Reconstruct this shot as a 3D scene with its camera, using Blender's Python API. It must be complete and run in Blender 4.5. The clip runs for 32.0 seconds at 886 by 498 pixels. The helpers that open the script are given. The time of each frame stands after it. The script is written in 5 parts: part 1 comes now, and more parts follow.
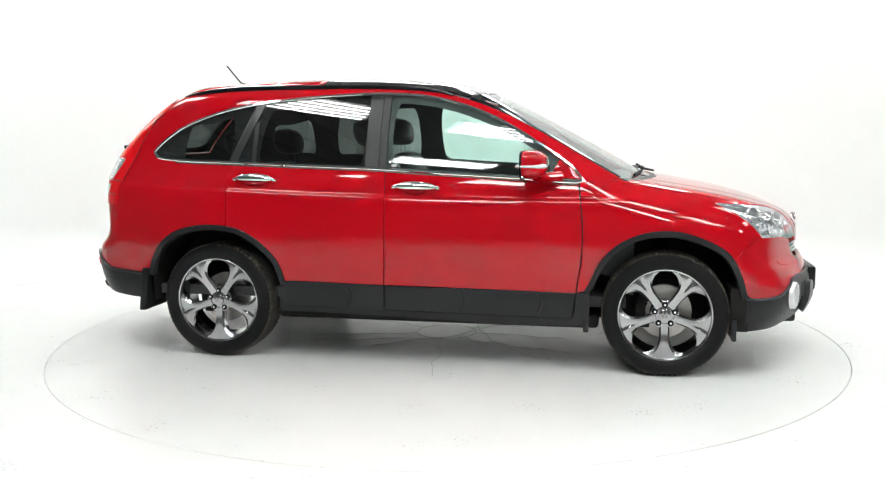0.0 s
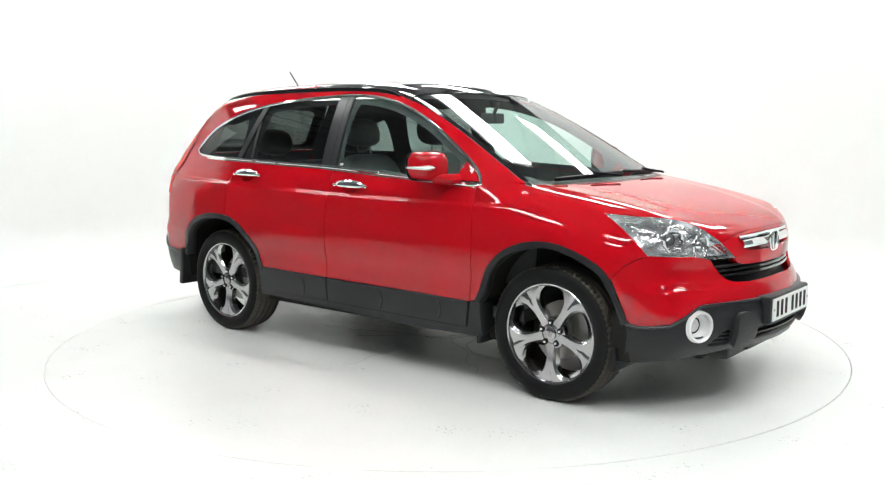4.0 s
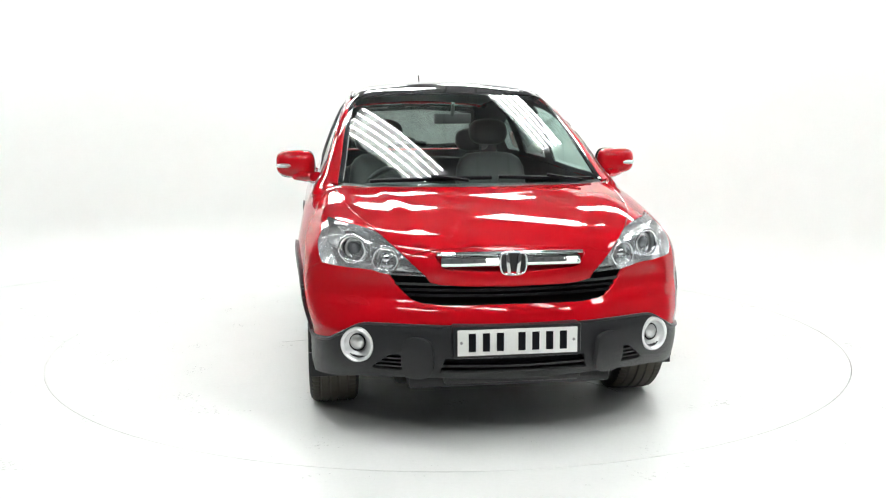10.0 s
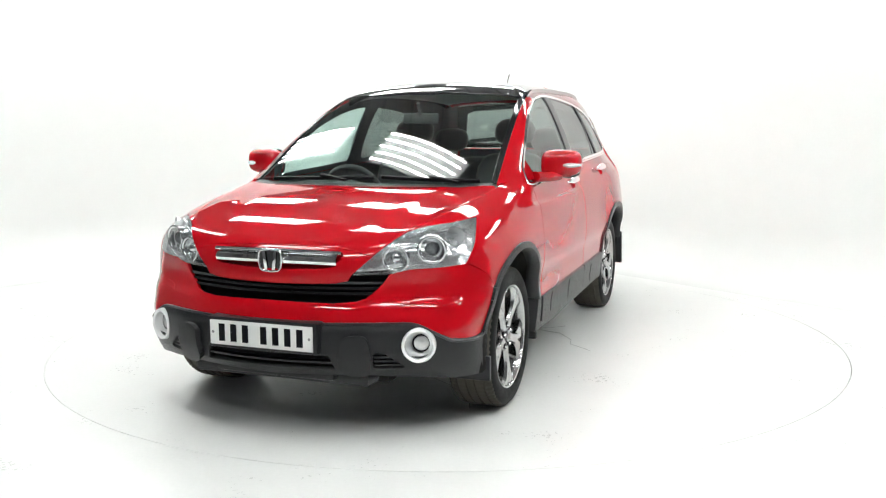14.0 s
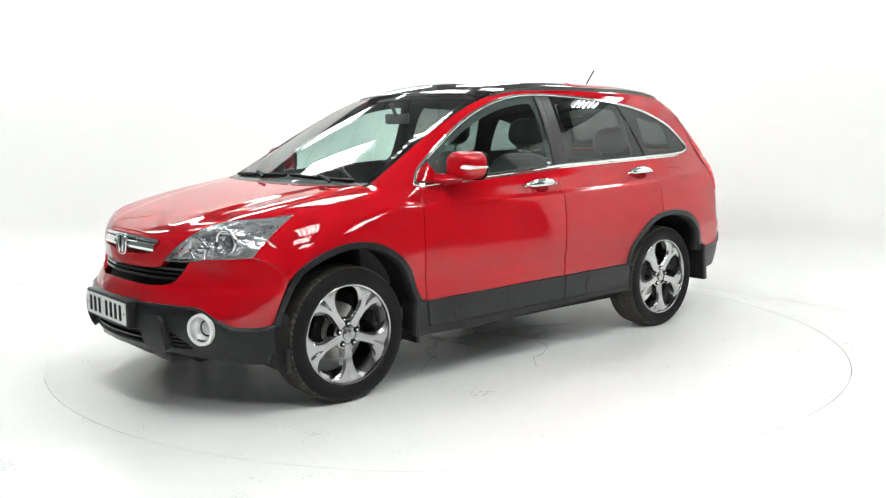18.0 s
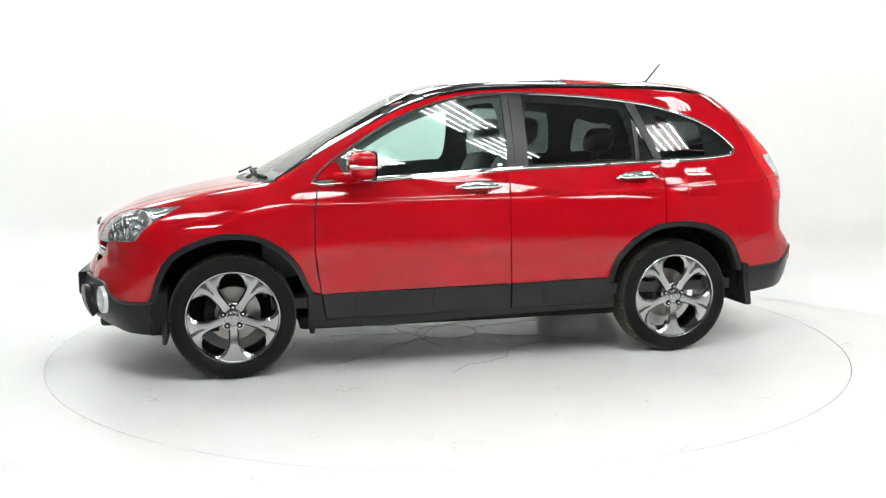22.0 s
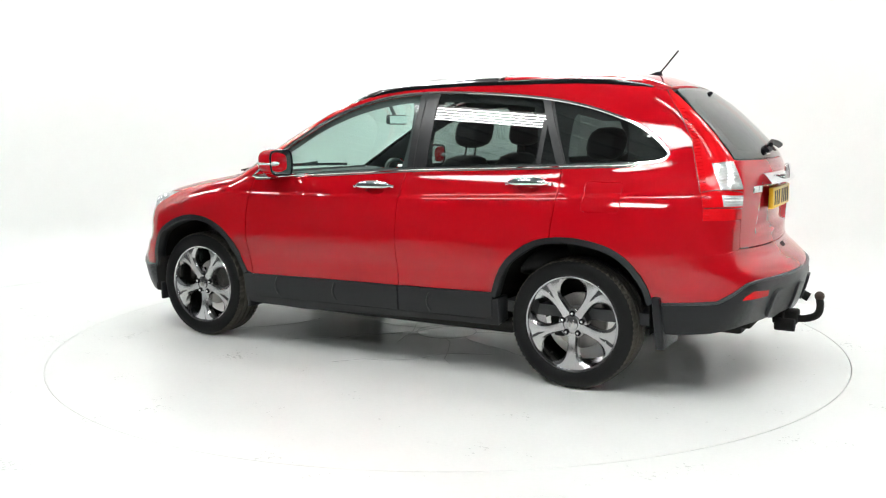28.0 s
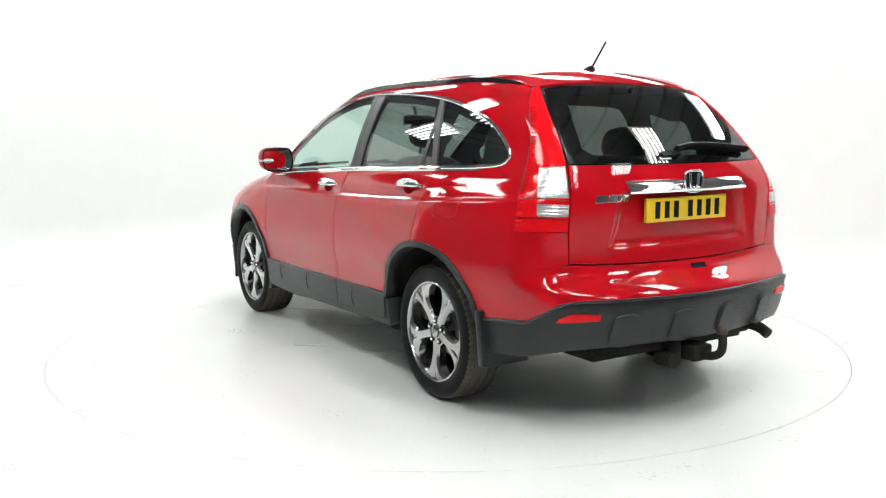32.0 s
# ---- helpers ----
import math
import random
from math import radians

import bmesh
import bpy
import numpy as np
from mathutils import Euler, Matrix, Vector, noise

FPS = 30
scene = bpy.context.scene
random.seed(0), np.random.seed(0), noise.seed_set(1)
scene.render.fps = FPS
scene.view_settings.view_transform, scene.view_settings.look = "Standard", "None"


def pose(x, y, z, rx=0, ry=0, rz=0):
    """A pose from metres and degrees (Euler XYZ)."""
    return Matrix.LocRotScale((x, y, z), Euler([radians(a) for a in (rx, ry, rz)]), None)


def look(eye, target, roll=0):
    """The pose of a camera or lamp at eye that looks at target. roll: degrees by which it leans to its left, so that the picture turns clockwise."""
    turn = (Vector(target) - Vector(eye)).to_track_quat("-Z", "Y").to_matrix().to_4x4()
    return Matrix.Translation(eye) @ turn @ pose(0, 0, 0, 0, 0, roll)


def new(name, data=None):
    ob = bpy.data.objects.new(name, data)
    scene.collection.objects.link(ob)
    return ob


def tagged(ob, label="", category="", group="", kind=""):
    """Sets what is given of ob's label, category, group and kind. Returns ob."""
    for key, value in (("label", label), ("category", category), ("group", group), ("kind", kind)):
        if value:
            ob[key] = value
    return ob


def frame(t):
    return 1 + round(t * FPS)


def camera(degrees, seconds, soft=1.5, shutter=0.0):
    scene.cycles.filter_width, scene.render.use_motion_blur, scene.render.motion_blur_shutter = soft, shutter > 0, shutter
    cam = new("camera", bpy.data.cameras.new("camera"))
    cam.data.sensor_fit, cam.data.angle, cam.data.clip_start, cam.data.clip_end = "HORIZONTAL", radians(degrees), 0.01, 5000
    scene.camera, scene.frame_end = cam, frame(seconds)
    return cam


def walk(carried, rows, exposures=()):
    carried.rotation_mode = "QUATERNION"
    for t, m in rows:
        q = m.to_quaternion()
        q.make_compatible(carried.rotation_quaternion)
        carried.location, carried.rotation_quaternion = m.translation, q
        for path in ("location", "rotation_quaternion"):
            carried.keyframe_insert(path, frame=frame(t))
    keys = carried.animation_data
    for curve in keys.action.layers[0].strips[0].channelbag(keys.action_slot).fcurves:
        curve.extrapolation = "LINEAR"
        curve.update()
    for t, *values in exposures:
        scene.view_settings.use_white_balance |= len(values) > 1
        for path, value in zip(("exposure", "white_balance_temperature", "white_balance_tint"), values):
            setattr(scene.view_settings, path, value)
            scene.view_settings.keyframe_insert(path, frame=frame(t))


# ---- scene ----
# ---- camera: it stands still; the car turns before it ----
EYE = (0.0, -5.903, 1.357)
cam = camera(52.88, 32.0, soft=1.2)
still = look(EYE, (-0.0219, -0.0000, 0.5635), -0.323)
walk(cam, [(0.0, still), (32.0, still)])

# ---- light: a closed studio under banks of fluorescent tubes ----
world = bpy.data.worlds.new("world")
world.use_nodes = True
world.node_tree.nodes["Background"].inputs["Color"].default_value = (0.9, 0.95, 1.0, 1)
world.node_tree.nodes["Background"].inputs["Strength"].default_value = 0.05
scene.world = world
scene.view_settings.exposure = 0.0


# ---- materials ----
def material(name, colour, rough=0.5, metal=0.0, bump=0.0, scale=40.0, vary=0.0, coat=0.0, detail=4.0, ior=1.5):
    """A surface with grain at two scales: fine relief and gentle stains."""
    m = bpy.data.materials.new(name)
    m.use_nodes = True
    t = m.node_tree
    b = t.nodes["Principled BSDF"]
    b.inputs["Base Color"].default_value = (*colour, 1)
    b.inputs["Roughness"].default_value = rough
    b.inputs["Metallic"].default_value = metal
    b.inputs["IOR"].default_value = ior
    b.inputs["Coat Weight"].default_value = coat
    b.inputs["Specular IOR Level"].default_value = 0.5 if coat < 0.9 else 0.0
    b.inputs["Coat IOR"].default_value = 1.5
    b.inputs["Coat Roughness"].default_value = 0.02
    if bump or vary:
        at = t.nodes.new("ShaderNodeTexCoord")
        fine = t.nodes.new("ShaderNodeTexNoise")
        fine.inputs["Scale"].default_value, fine.inputs["Detail"].default_value = scale, detail
        t.links.new(at.outputs["Object"], fine.inputs["Vector"])
    if vary:
        wide = t.nodes.new("ShaderNodeTexNoise")
        wide.inputs["Scale"].default_value, wide.inputs["Detail"].default_value = scale * 0.06, 3
        t.links.new(at.outputs["Object"], wide.inputs["Vector"])
        both = t.nodes.new("ShaderNodeMath")
        both.operation = "ADD"
        t.links.new(fine.outputs["Fac"], both.inputs[0])
        t.links.new(wide.outputs["Fac"], both.inputs[1])
        rng = t.nodes.new("ShaderNodeMapRange")
        rng.inputs["From Min"].default_value, rng.inputs["From Max"].default_value = 0.6, 1.4
        rng.inputs["To Min"].default_value, rng.inputs["To Max"].default_value = 1 - vary, 1 + vary
        t.links.new(both.outputs[0], rng.inputs["Value"])
        mix = t.nodes.new("ShaderNodeVectorMath")
        mix.operation = "SCALE"
        mix.inputs[0].default_value = colour
        t.links.new(rng.outputs[0], mix.inputs["Scale"])
        t.links.new(mix.outputs[0], b.inputs["Base Color"])
        rr = t.nodes.new("ShaderNodeMapRange")
        rr.inputs["From Min"].default_value, rr.inputs["From Max"].default_value = 0.6, 1.4
        rr.inputs["To Min"].default_value, rr.inputs["To Max"].default_value = max(rough * (1 - vary), 0), min(rough * (1 + vary), 1)
        t.links.new(both.outputs[0], rr.inputs["Value"])
        t.links.new(rr.outputs[0], b.inputs["Roughness"])
    if bump:
        bp = t.nodes.new("ShaderNodeBump")
        bp.inputs["Strength"].default_value, bp.inputs["Distance"].default_value = bump, 0.002
        t.links.new(fine.outputs["Fac"], bp.inputs["Height"])
        t.links.new(bp.outputs[0], b.inputs["Normal"])
    return m


def glow(name, colour, strength):
    m = bpy.data.materials.new(name)
    m.use_nodes = True
    b = m.node_tree.nodes["Principled BSDF"]
    b.inputs["Base Color"].default_value = (*colour, 1)
    b.inputs["Emission Color"].default_value = (*colour, 1)
    b.inputs["Emission Strength"].default_value = strength
    return m


def glass(name, tint, rough=0.0, clear=1.0, ior=1.5):
    """Thin sheet glass: a tinted see-through sheet with a mirror gloss by Fresnel."""
    m = bpy.data.materials.new(name)
    m.use_nodes = True
    t = m.node_tree
    t.nodes.remove(t.nodes["Principled BSDF"])
    see = t.nodes.new("ShaderNodeBsdfTransparent")
    see.inputs["Color"].default_value = (*tint, 1)
    gl = t.nodes.new("ShaderNodeBsdfGlossy")
    gl.inputs["Roughness"].default_value = rough
    lw = t.nodes.new("ShaderNodeLayerWeight")
    lw.inputs["Blend"].default_value = 0.5
    pw = t.nodes.new("ShaderNodeMath")
    pw.operation = "POWER"
    pw.inputs[1].default_value = 4.6
    t.links.new(lw.outputs["Facing"], pw.inputs[0])
    fr = t.nodes.new("ShaderNodeMath")
    fr.operation = "MULTIPLY_ADD"
    fr.inputs[1].default_value, fr.inputs[2].default_value = 0.9, 0.08
    t.links.new(pw.outputs[0], fr.inputs[0])
    mx = t.nodes.new("ShaderNodeMixShader")
    t.links.new(fr.outputs[0], mx.inputs[0])
    t.links.new(see.outputs[0], mx.inputs[1])
    t.links.new(gl.outputs[0], mx.inputs[2])
    t.links.new(mx.outputs[0], t.nodes["Material Output"].inputs["Surface"])
    return m


M_RED = material("red_paint", (0.43, 0.0028, 0.0082), 0.3, 0.0, 0.0, 900, 0.03, 1.0)
M_WHITE = material("white_studio_paint", (0.75, 0.755, 0.745), 0.7, 0, 0.15, 60, 0.015)
M_FLOOR = material("white_floor_paint", (0.81, 0.815, 0.80), 0.28, 0, 0.04, 50, 0.03)
M_BLACK = material("black_textured_plastic", (0.0095, 0.0100, 0.0115), 0.33, 0, 0.4, 900, 0.15, ior=1.42)
M_GLOSS = material("gloss_black", (0.006, 0.006, 0.007), 0.06, 0, 0, 200, 0.05, 0.5)
M_SATIN = material("satin_black_film", (0.022, 0.022, 0.024), 0.3, 0, 0.05, 300, 0.1, ior=1.45)
M_TYRE = material("tyre_rubber", (0.009, 0.009, 0.009), 0.6, 0, 0.3, 300, 0.25, ior=1.27)
M_TREAD = material("dusty_tread_rubber", (0.06, 0.053, 0.042), 0.8, 0, 0.3, 200, 0.3)
M_RIM = material("dark_chrome_alloy", (0.46, 0.46, 0.465), 0.2, 1.0, 0.02, 60, 0.06)
M_CHROME = material("chrome", (0.78, 0.78, 0.79), 0.05, 1.0, 0, 60, 0.05)
M_STEEL = material("brake_steel", (0.42, 0.4, 0.38), 0.35, 1.0, 0.2, 120, 0.15)
M_RUST = material("rusty_steel", (0.055, 0.037, 0.028), 0.75, 0.2, 0.6, 90, 0.5)
M_UNDER = material("dirty_underbody", (0.018, 0.017, 0.016), 0.75, 0, 0.5, 60, 0.35, ior=1.2)
M_TRIM = material("dark_cabin_plastic", (0.085, 0.086, 0.088), 0.55, 0, 0.4, 500, 0.12, ior=1.25)
M_SEAT = material("black_leather", (0.055, 0.056, 0.057), 0.42, 0, 0.35, 260, 0.15)
M_LINER = material("grey_headlining", (0.45, 0.45, 0.44), 0.9, 0, 0.3, 500, 0.06)
M_LAMPBACK = material("lamp_grey_housing", (0.88, 0.885, 0.89), 0.11, 0.8, 0.6, 45, 0.15)
M_LAMP = material("lamp_reflector", (0.80, 0.81, 0.82), 0.10, 1.0, 0, 60, 0.05)
M_LAMPGREY = material("lamp_housing_grey", (0.72, 0.73, 0.74), 0.22, 0.45, 0, 80, 0.06)
M_SILVER = material("bright_silver_paint", (0.84, 0.845, 0.85), 0.22, 0.3, 0, 80, 0.04)
M_CLEARLENS = material("clear_lens_white", (0.72, 0.72, 0.73), 0.14, 0.6, 0.6, 90, 0.15, 0.5)
M_REDLENS = material("red_lens", (0.62, 0.005, 0.009), 0.08, 0.0, 0, 120, 0.1, ior=1.3)
M_WINE = material("dark_red_plastic", (0.09, 0.002, 0.003), 0.3, 0, 0, 120, 0.1)
M_PLATE_W = material("white_plate", (0.78, 0.78, 0.76), 0.3, 0, 0, 80, 0.04)
M_PLATE_Y = material("yellow_plate", (0.75, 0.50, 0.02), 0.3, 0, 0, 80, 0.04)
M_INK = material("black_ink", (0.008, 0.008, 0.010), 0.45, 0, 0, 80, 0.05, ior=1.15)
M_CEIL = material("grey_roof_sheet", (0.2, 0.202, 0.205), 0.7, 0, 0.2, 8, 0.1)
M_TRAY = material("light_tray_grey", (0.45, 0.45, 0.45), 0.6, 0, 0.1, 20, 0.05)
M_RIB = material("dark_purlin", (0.08, 0.082, 0.085), 0.7, 0, 0.2, 8, 0.1)
M_DARKWALL = material("dark_hall_wall", (0.10, 0.10, 0.103), 0.8, 0, 0.2, 8, 0.05)
M_CONCRETE = material("dark_concrete", (0.13, 0.125, 0.12), 0.6, 0, 0.3, 12, 0.2)
M_MIRROR = material("mirror_glass", (0.9, 0.91, 0.92), 0.01, 1.0)
M_GLASS_F = glass("green_tinted_glass", (0.74, 0.91, 0.86))
M_GLASS_R = glass("privacy_glass", (0.24, 0.275, 0.265))
M_GLASS_T = glass("tailgate_glass", (0.27, 0.30, 0.29))
M_GLASS_W = glass("windscreen_glass", (0.76, 0.88, 0.84))
M_LENS = glass("clear_lamp_cover", (0.95, 0.96, 0.97))
M_TUBE = glow("fluorescent_tube", (0.97, 1.0, 0.985), 34.2)
M_CRACK = material("crack_grey", (0.5, 0.5, 0.49), 0.7, 0, 0, 80, 0.2)
M_LENSDARK = material("projector_glass", (0.16, 0.17, 0.18), 0.05, 0.5, 0, 80, 0.05, 0.8)


# ---- tools ----
def mesh(name, verts, faces, mat, parent=None, label="", smooth=True, norms=None):
    me = bpy.data.meshes.new(name)
    me.from_pydata([tuple(map(float, v)) for v in verts], [], [tuple(map(int, f)) for f in faces])
    me.materials.append(mat)
    if smooth:
        me.polygons.foreach_set("use_smooth", [True] * len(me.polygons))
    me.update()
    if norms is not None:
        me.normals_split_custom_set_from_vertices([tuple(map(float, n)) for n in norms])
    ob = new(name, me)
    if parent:
        ob.parent = parent
    if label:
        tagged(ob, label)
    return ob


def part(name, bm, mat, parent=None, label="", smooth=True):
    me = bpy.data.meshes.new(name)
    bmesh.ops.recalc_face_normals(bm, faces=bm.faces)
    bm.to_mesh(me)
    bm.free()
    me.materials.append(mat)
    if smooth:
        me.polygons.foreach_set("use_smooth", [True] * len(me.polygons))
        me.set_sharp_from_angle(angle=radians(38))
    ob = new(name, me)
    if parent:
        ob.parent = parent
    if label:
        tagged(ob, label)
    return ob


def thing(name, label, category, group="", parent=None):
    ob = new(name)
    ob.empty_display_size = 0.1
    return tagged(ob, label, category, group)


def spin(profile, n=48, axis="y"):
    """A turned form: profile of (radius, along the axis), round the axis."""
    bm = bmesh.new()
    rings = []
    for i in range(n):
        a = 2 * math.pi * i / n
        c, s = math.cos(a), math.sin(a)
        rings.append([bm.verts.new((r * c, h, r * s) if axis == "y" else ((r * c, r * s, h) if axis == "z" else (h, r * c, r * s))) for r, h in profile])
    for i in range(n):
        for k in range(len(profile) - 1):
            q = (rings[i][k], rings[i][k + 1], rings[(i + 1) % n][k + 1], rings[(i + 1) % n][k])
            bm.faces.new(q)
    bmesh.ops.remove_doubles(bm, verts=bm.verts, dist=1e-6)
    return bm


def box(bm, x0, x1, y0, y1, z0, z1, bevel=0.0):
    m = Matrix.Translation(((x0 + x1) / 2, (y0 + y1) / 2, (z0 + z1) / 2)) @ Matrix.Diagonal((x1 - x0, y1 - y0, z1 - z0, 1))
    made = bmesh.ops.create_cube(bm, size=1, matrix=m)["verts"]
    if bevel:
        es = list({e for v in made for e in v.link_edges})
        bmesh.ops.bevel(bm, geom=es, offset=bevel, segments=2, affect="EDGES", profile=0.5)
    return bm


def sweep(path, section, closed=False, norms=None, flat_caps=True):
    """A bar of that section (pairs: across, out) along a path; norms give its outward side."""
    p = np.array(path, float)
    n = len(p)
    if closed:
        tan = np.roll(p, -1, 0) - np.roll(p, 1, 0)
    else:
        tan = np.gradient(p, axis=0)
    tan /= np.linalg.norm(tan, axis=1)[:, None]
    up = np.array(norms, float) if norms is not None else np.tile((0, 0, 1.0), (n, 1))
    side = np.cross(tan, up)
    side /= np.linalg.norm(side, axis=1)[:, None]
    up = np.cross(side, tan)
    m = len(section)
    v = np.concatenate([p + side * a + up * b for a, b in section]).reshape(m, n, 3)
    bm = bmesh.new()
    vs = [[bm.verts.new(c) for c in v[k]] for k in range(m)]
    for i in range(n if closed else n - 1):
        j = (i + 1) % n
        for k in range(m):
            bm.faces.new((vs[k][i], vs[k][j], vs[(k + 1) % m][j], vs[(k + 1) % m][i]))
    if not closed and flat_caps:
        bm.faces.new([vs[k][0] for k in range(m)])
        bm.faces.new([vs[k][-1] for k in range(m)])
    return bm


def circle_section(r, n=10, sx=1.0):
    return [(sx * r * math.cos(2 * math.pi * k / n), r * math.sin(2 * math.pi * k / n)) for k in range(n)]


def fair(points, n=60, closed=False):
    """A smooth curve through a few points (Catmull-Rom by chord length), as n points evenly spaced."""
    p = np.array(points, float)
    if closed:
        p = np.concatenate([p[-2:], p, p[:3]])
    else:
        p = np.concatenate([2 * p[:1] - p[1:2], p, 2 * p[-1:] - p[-2:-1]])
    t = np.concatenate([[0], np.cumsum(np.linalg.norm(np.diff(p, axis=0), axis=1) ** 0.5 + 1e-9)])
    lo, hi = (2, len(p) - 3) if closed else (1, len(p) - 2)
    u = np.linspace(t[lo], t[hi], n * 8 + 1)
    k = np.clip(np.searchsorted(t, u, side="right") - 1, lo, hi - 1)
    P0, P1, P2, P3 = p[k - 1], p[k], p[k + 1], p[k + 2]
    T0, T1, T2, T3, U = (a[:, None] for a in (t[k - 1], t[k], t[k + 1], t[k + 2], u))
    A1 = (T1 - U) / (T1 - T0) * P0 + (U - T0) / (T1 - T0) * P1
    A2 = (T2 - U) / (T2 - T1) * P1 + (U - T1) / (T2 - T1) * P2
    A3 = (T3 - U) / (T3 - T2) * P2 + (U - T2) / (T3 - T2) * P3
    B1 = (T2 - U) / (T2 - T0) * A1 + (U - T0) / (T2 - T0) * A2
    B2 = (T3 - U) / (T3 - T1) * A2 + (U - T1) / (T3 - T1) * A3
    c = (T2 - U) / (T2 - T1) * B1 + (U - T1) / (T2 - T1) * B2
    d = np.concatenate([[0], np.cumsum(np.linalg.norm(np.diff(c, axis=0), axis=1))])
    s = np.linspace(0, d[-1], n + 1)[:-1] if closed else np.linspace(0, d[-1], n)
    return np.stack([np.interp(s, d, c[:, i]) for i in range(c.shape[1])], 1)


# ---- the shape of the car body, as one smooth function that is below zero inside ----
def spline(points, smooth, step=0.004):
    """A fair curve through (place, value) pairs, as a dense table."""
    px, py = np.array(points, float).T
    xs = np.arange(px[0] - 0.4, px[-1] + 0.4, step)
    d = np.diff(py) / np.diff(px)
    m = np.concatenate([[d[0]], np.where(d[1:] * d[:-1] > 0, 2 * d[1:] * d[:-1] / np.where(np.abs(d[1:] + d[:-1]) < 1e-9, 1, d[1:] + d[:-1]), 0), [d[-1]]])
    k = np.clip(np.searchsorted(px, xs) - 1, 0, len(px) - 2)
    w = px[k + 1] - px[k]
    s = np.clip((xs - px[k]) / w, 0, 1)
    ys = (2 * s**3 - 3 * s**2 + 1) * py[k] + (s**3 - 2 * s**2 + s) * w * m[k] + (3 * s**2 - 2 * s**3) * py[k + 1] + (s**3 - s**2) * w * m[k + 1]
    ys = np.where(xs < px[0], py[0] + (xs - px[0]) * m[0], np.where(xs > px[-1], py[-1] + (xs - px[-1]) * m[-1], ys))
    n = max(1, int(3 * smooth / step))
    g = np.exp(-0.5 * (np.arange(-n, n + 1) * step / smooth) ** 2)
    ys = np.convolve(np.pad(ys, n, mode="reflect", reflect_type="odd"), g / g.sum(), mode="valid")
    return lambda v: np.interp(v, xs, ys)


def smax(a, b, k):
    h = np.maximum(k - np.abs(a - b), 0) / k
    return np.maximum(a, b) + h * h * k * 0.25


def blend(v, a, b):
    s = np.clip((v - a) / (b - a), 0, 1)
    return s * s * (3 - 2 * s)


# half width by height at the doors, and what it gains or loses along the car
side_section = spline([(0.15, 0.85), (0.3, 0.878), (0.46, 0.893), (0.53, 0.894), (0.59, 0.896), (0.635, 0.908), (0.69, 0.9135), (0.76, 0.913), (0.85, 0.906), (0.95, 0.89), (1.0, 0.873), (1.06, 0.85), (1.13, 0.8106), (1.20, 0.7898), (1.27, 0.7657), (1.35, 0.7344), (1.43, 0.6989), (1.50, 0.6644), (1.60, 0.6096), (1.7, 0.53)], 0.02)
side_plan = spline([(-2.4, -0.16), (-2.1, -0.085), (-1.9, -0.04), (-1.6, -0.006), (-1.31, 0.008), (-0.9, 0.0), (0.0, 0.0), (0.8, 0.0), (1.31, 0.004), (1.6, -0.016), (1.9, -0.068), (2.3, -0.15)], 0.08)
bonnet_line = spline([(0.5, 1.19), (1.0, 1.108), (1.275, 1.065), (1.565, 1.014), (1.763, 0.968), (1.93, 0.918), (2.05, 0.86), (2.2, 0.76)], 0.1)
roof_line = spline([(-2.1, 1.555), (-1.7, 1.63), (-1.475, 1.658), (-1.1, 1.679), (-0.6, 1.684), (-0.3, 1.678), (0.0, 1.653), (0.3, 1.6), (0.6, 1.48), (1.0, 1.33)], 0.06)
nose_line = spline([(0.15, 2.0), (0.28, 2.12), (0.36, 2.17), (0.42, 2.185), (0.5, 2.18), (0.54, 2.16), (0.58, 2.148), (0.605, 2.138), (0.63, 2.112), (0.7, 2.103), (0.79, 2.105), (0.86, 2.105), (1.0, 2.09), (1.2, 2.04)], 0.013)
tail_line = spline([(0.2, 2.14), (0.3, 2.2), (0.38, 2.26), (0.47, 2.3), (0.58, 2.32), (0.64, 2.305), (0.68, 2.235), (0.72, 2.18), (0.8, 2.172), (0.95, 2.178), (1.05, 2.180), (1.19, 2.135), (1.3, 2.045), (1.42, 1.925), (1.53, 1.80), (1.6, 1.71), (1.7, 1.56)], 0.015)


def crease_line(x):
    return 0.976 - 0.016 * x + 0.0105 * x * x


def half_width(x, z):
    zz = z + 0.13 * blend(x, 1.0, 2.0)
    w = side_section(zz) + side_plan(x)
    w = w - 0.05 * blend(-x, 0.9, 2.1) * blend(z, 1.0, 1.3) - 0.03 * blend(x, 0.3, 1.2) * blend(z, 1.0, 1.3)
    w = w + 0.0055 * np.tanh((crease_line(x) - z) / 0.006) * blend(-x, -1.25, -0.8) * blend(x, -2.0, -1.7)
    for cx in (-1.31, 1.31):
        w = w + 0.02 * np.exp(-(((x - cx) / 0.38) ** 2) - ((z - 0.7) / 0.2) ** 2)
    return w


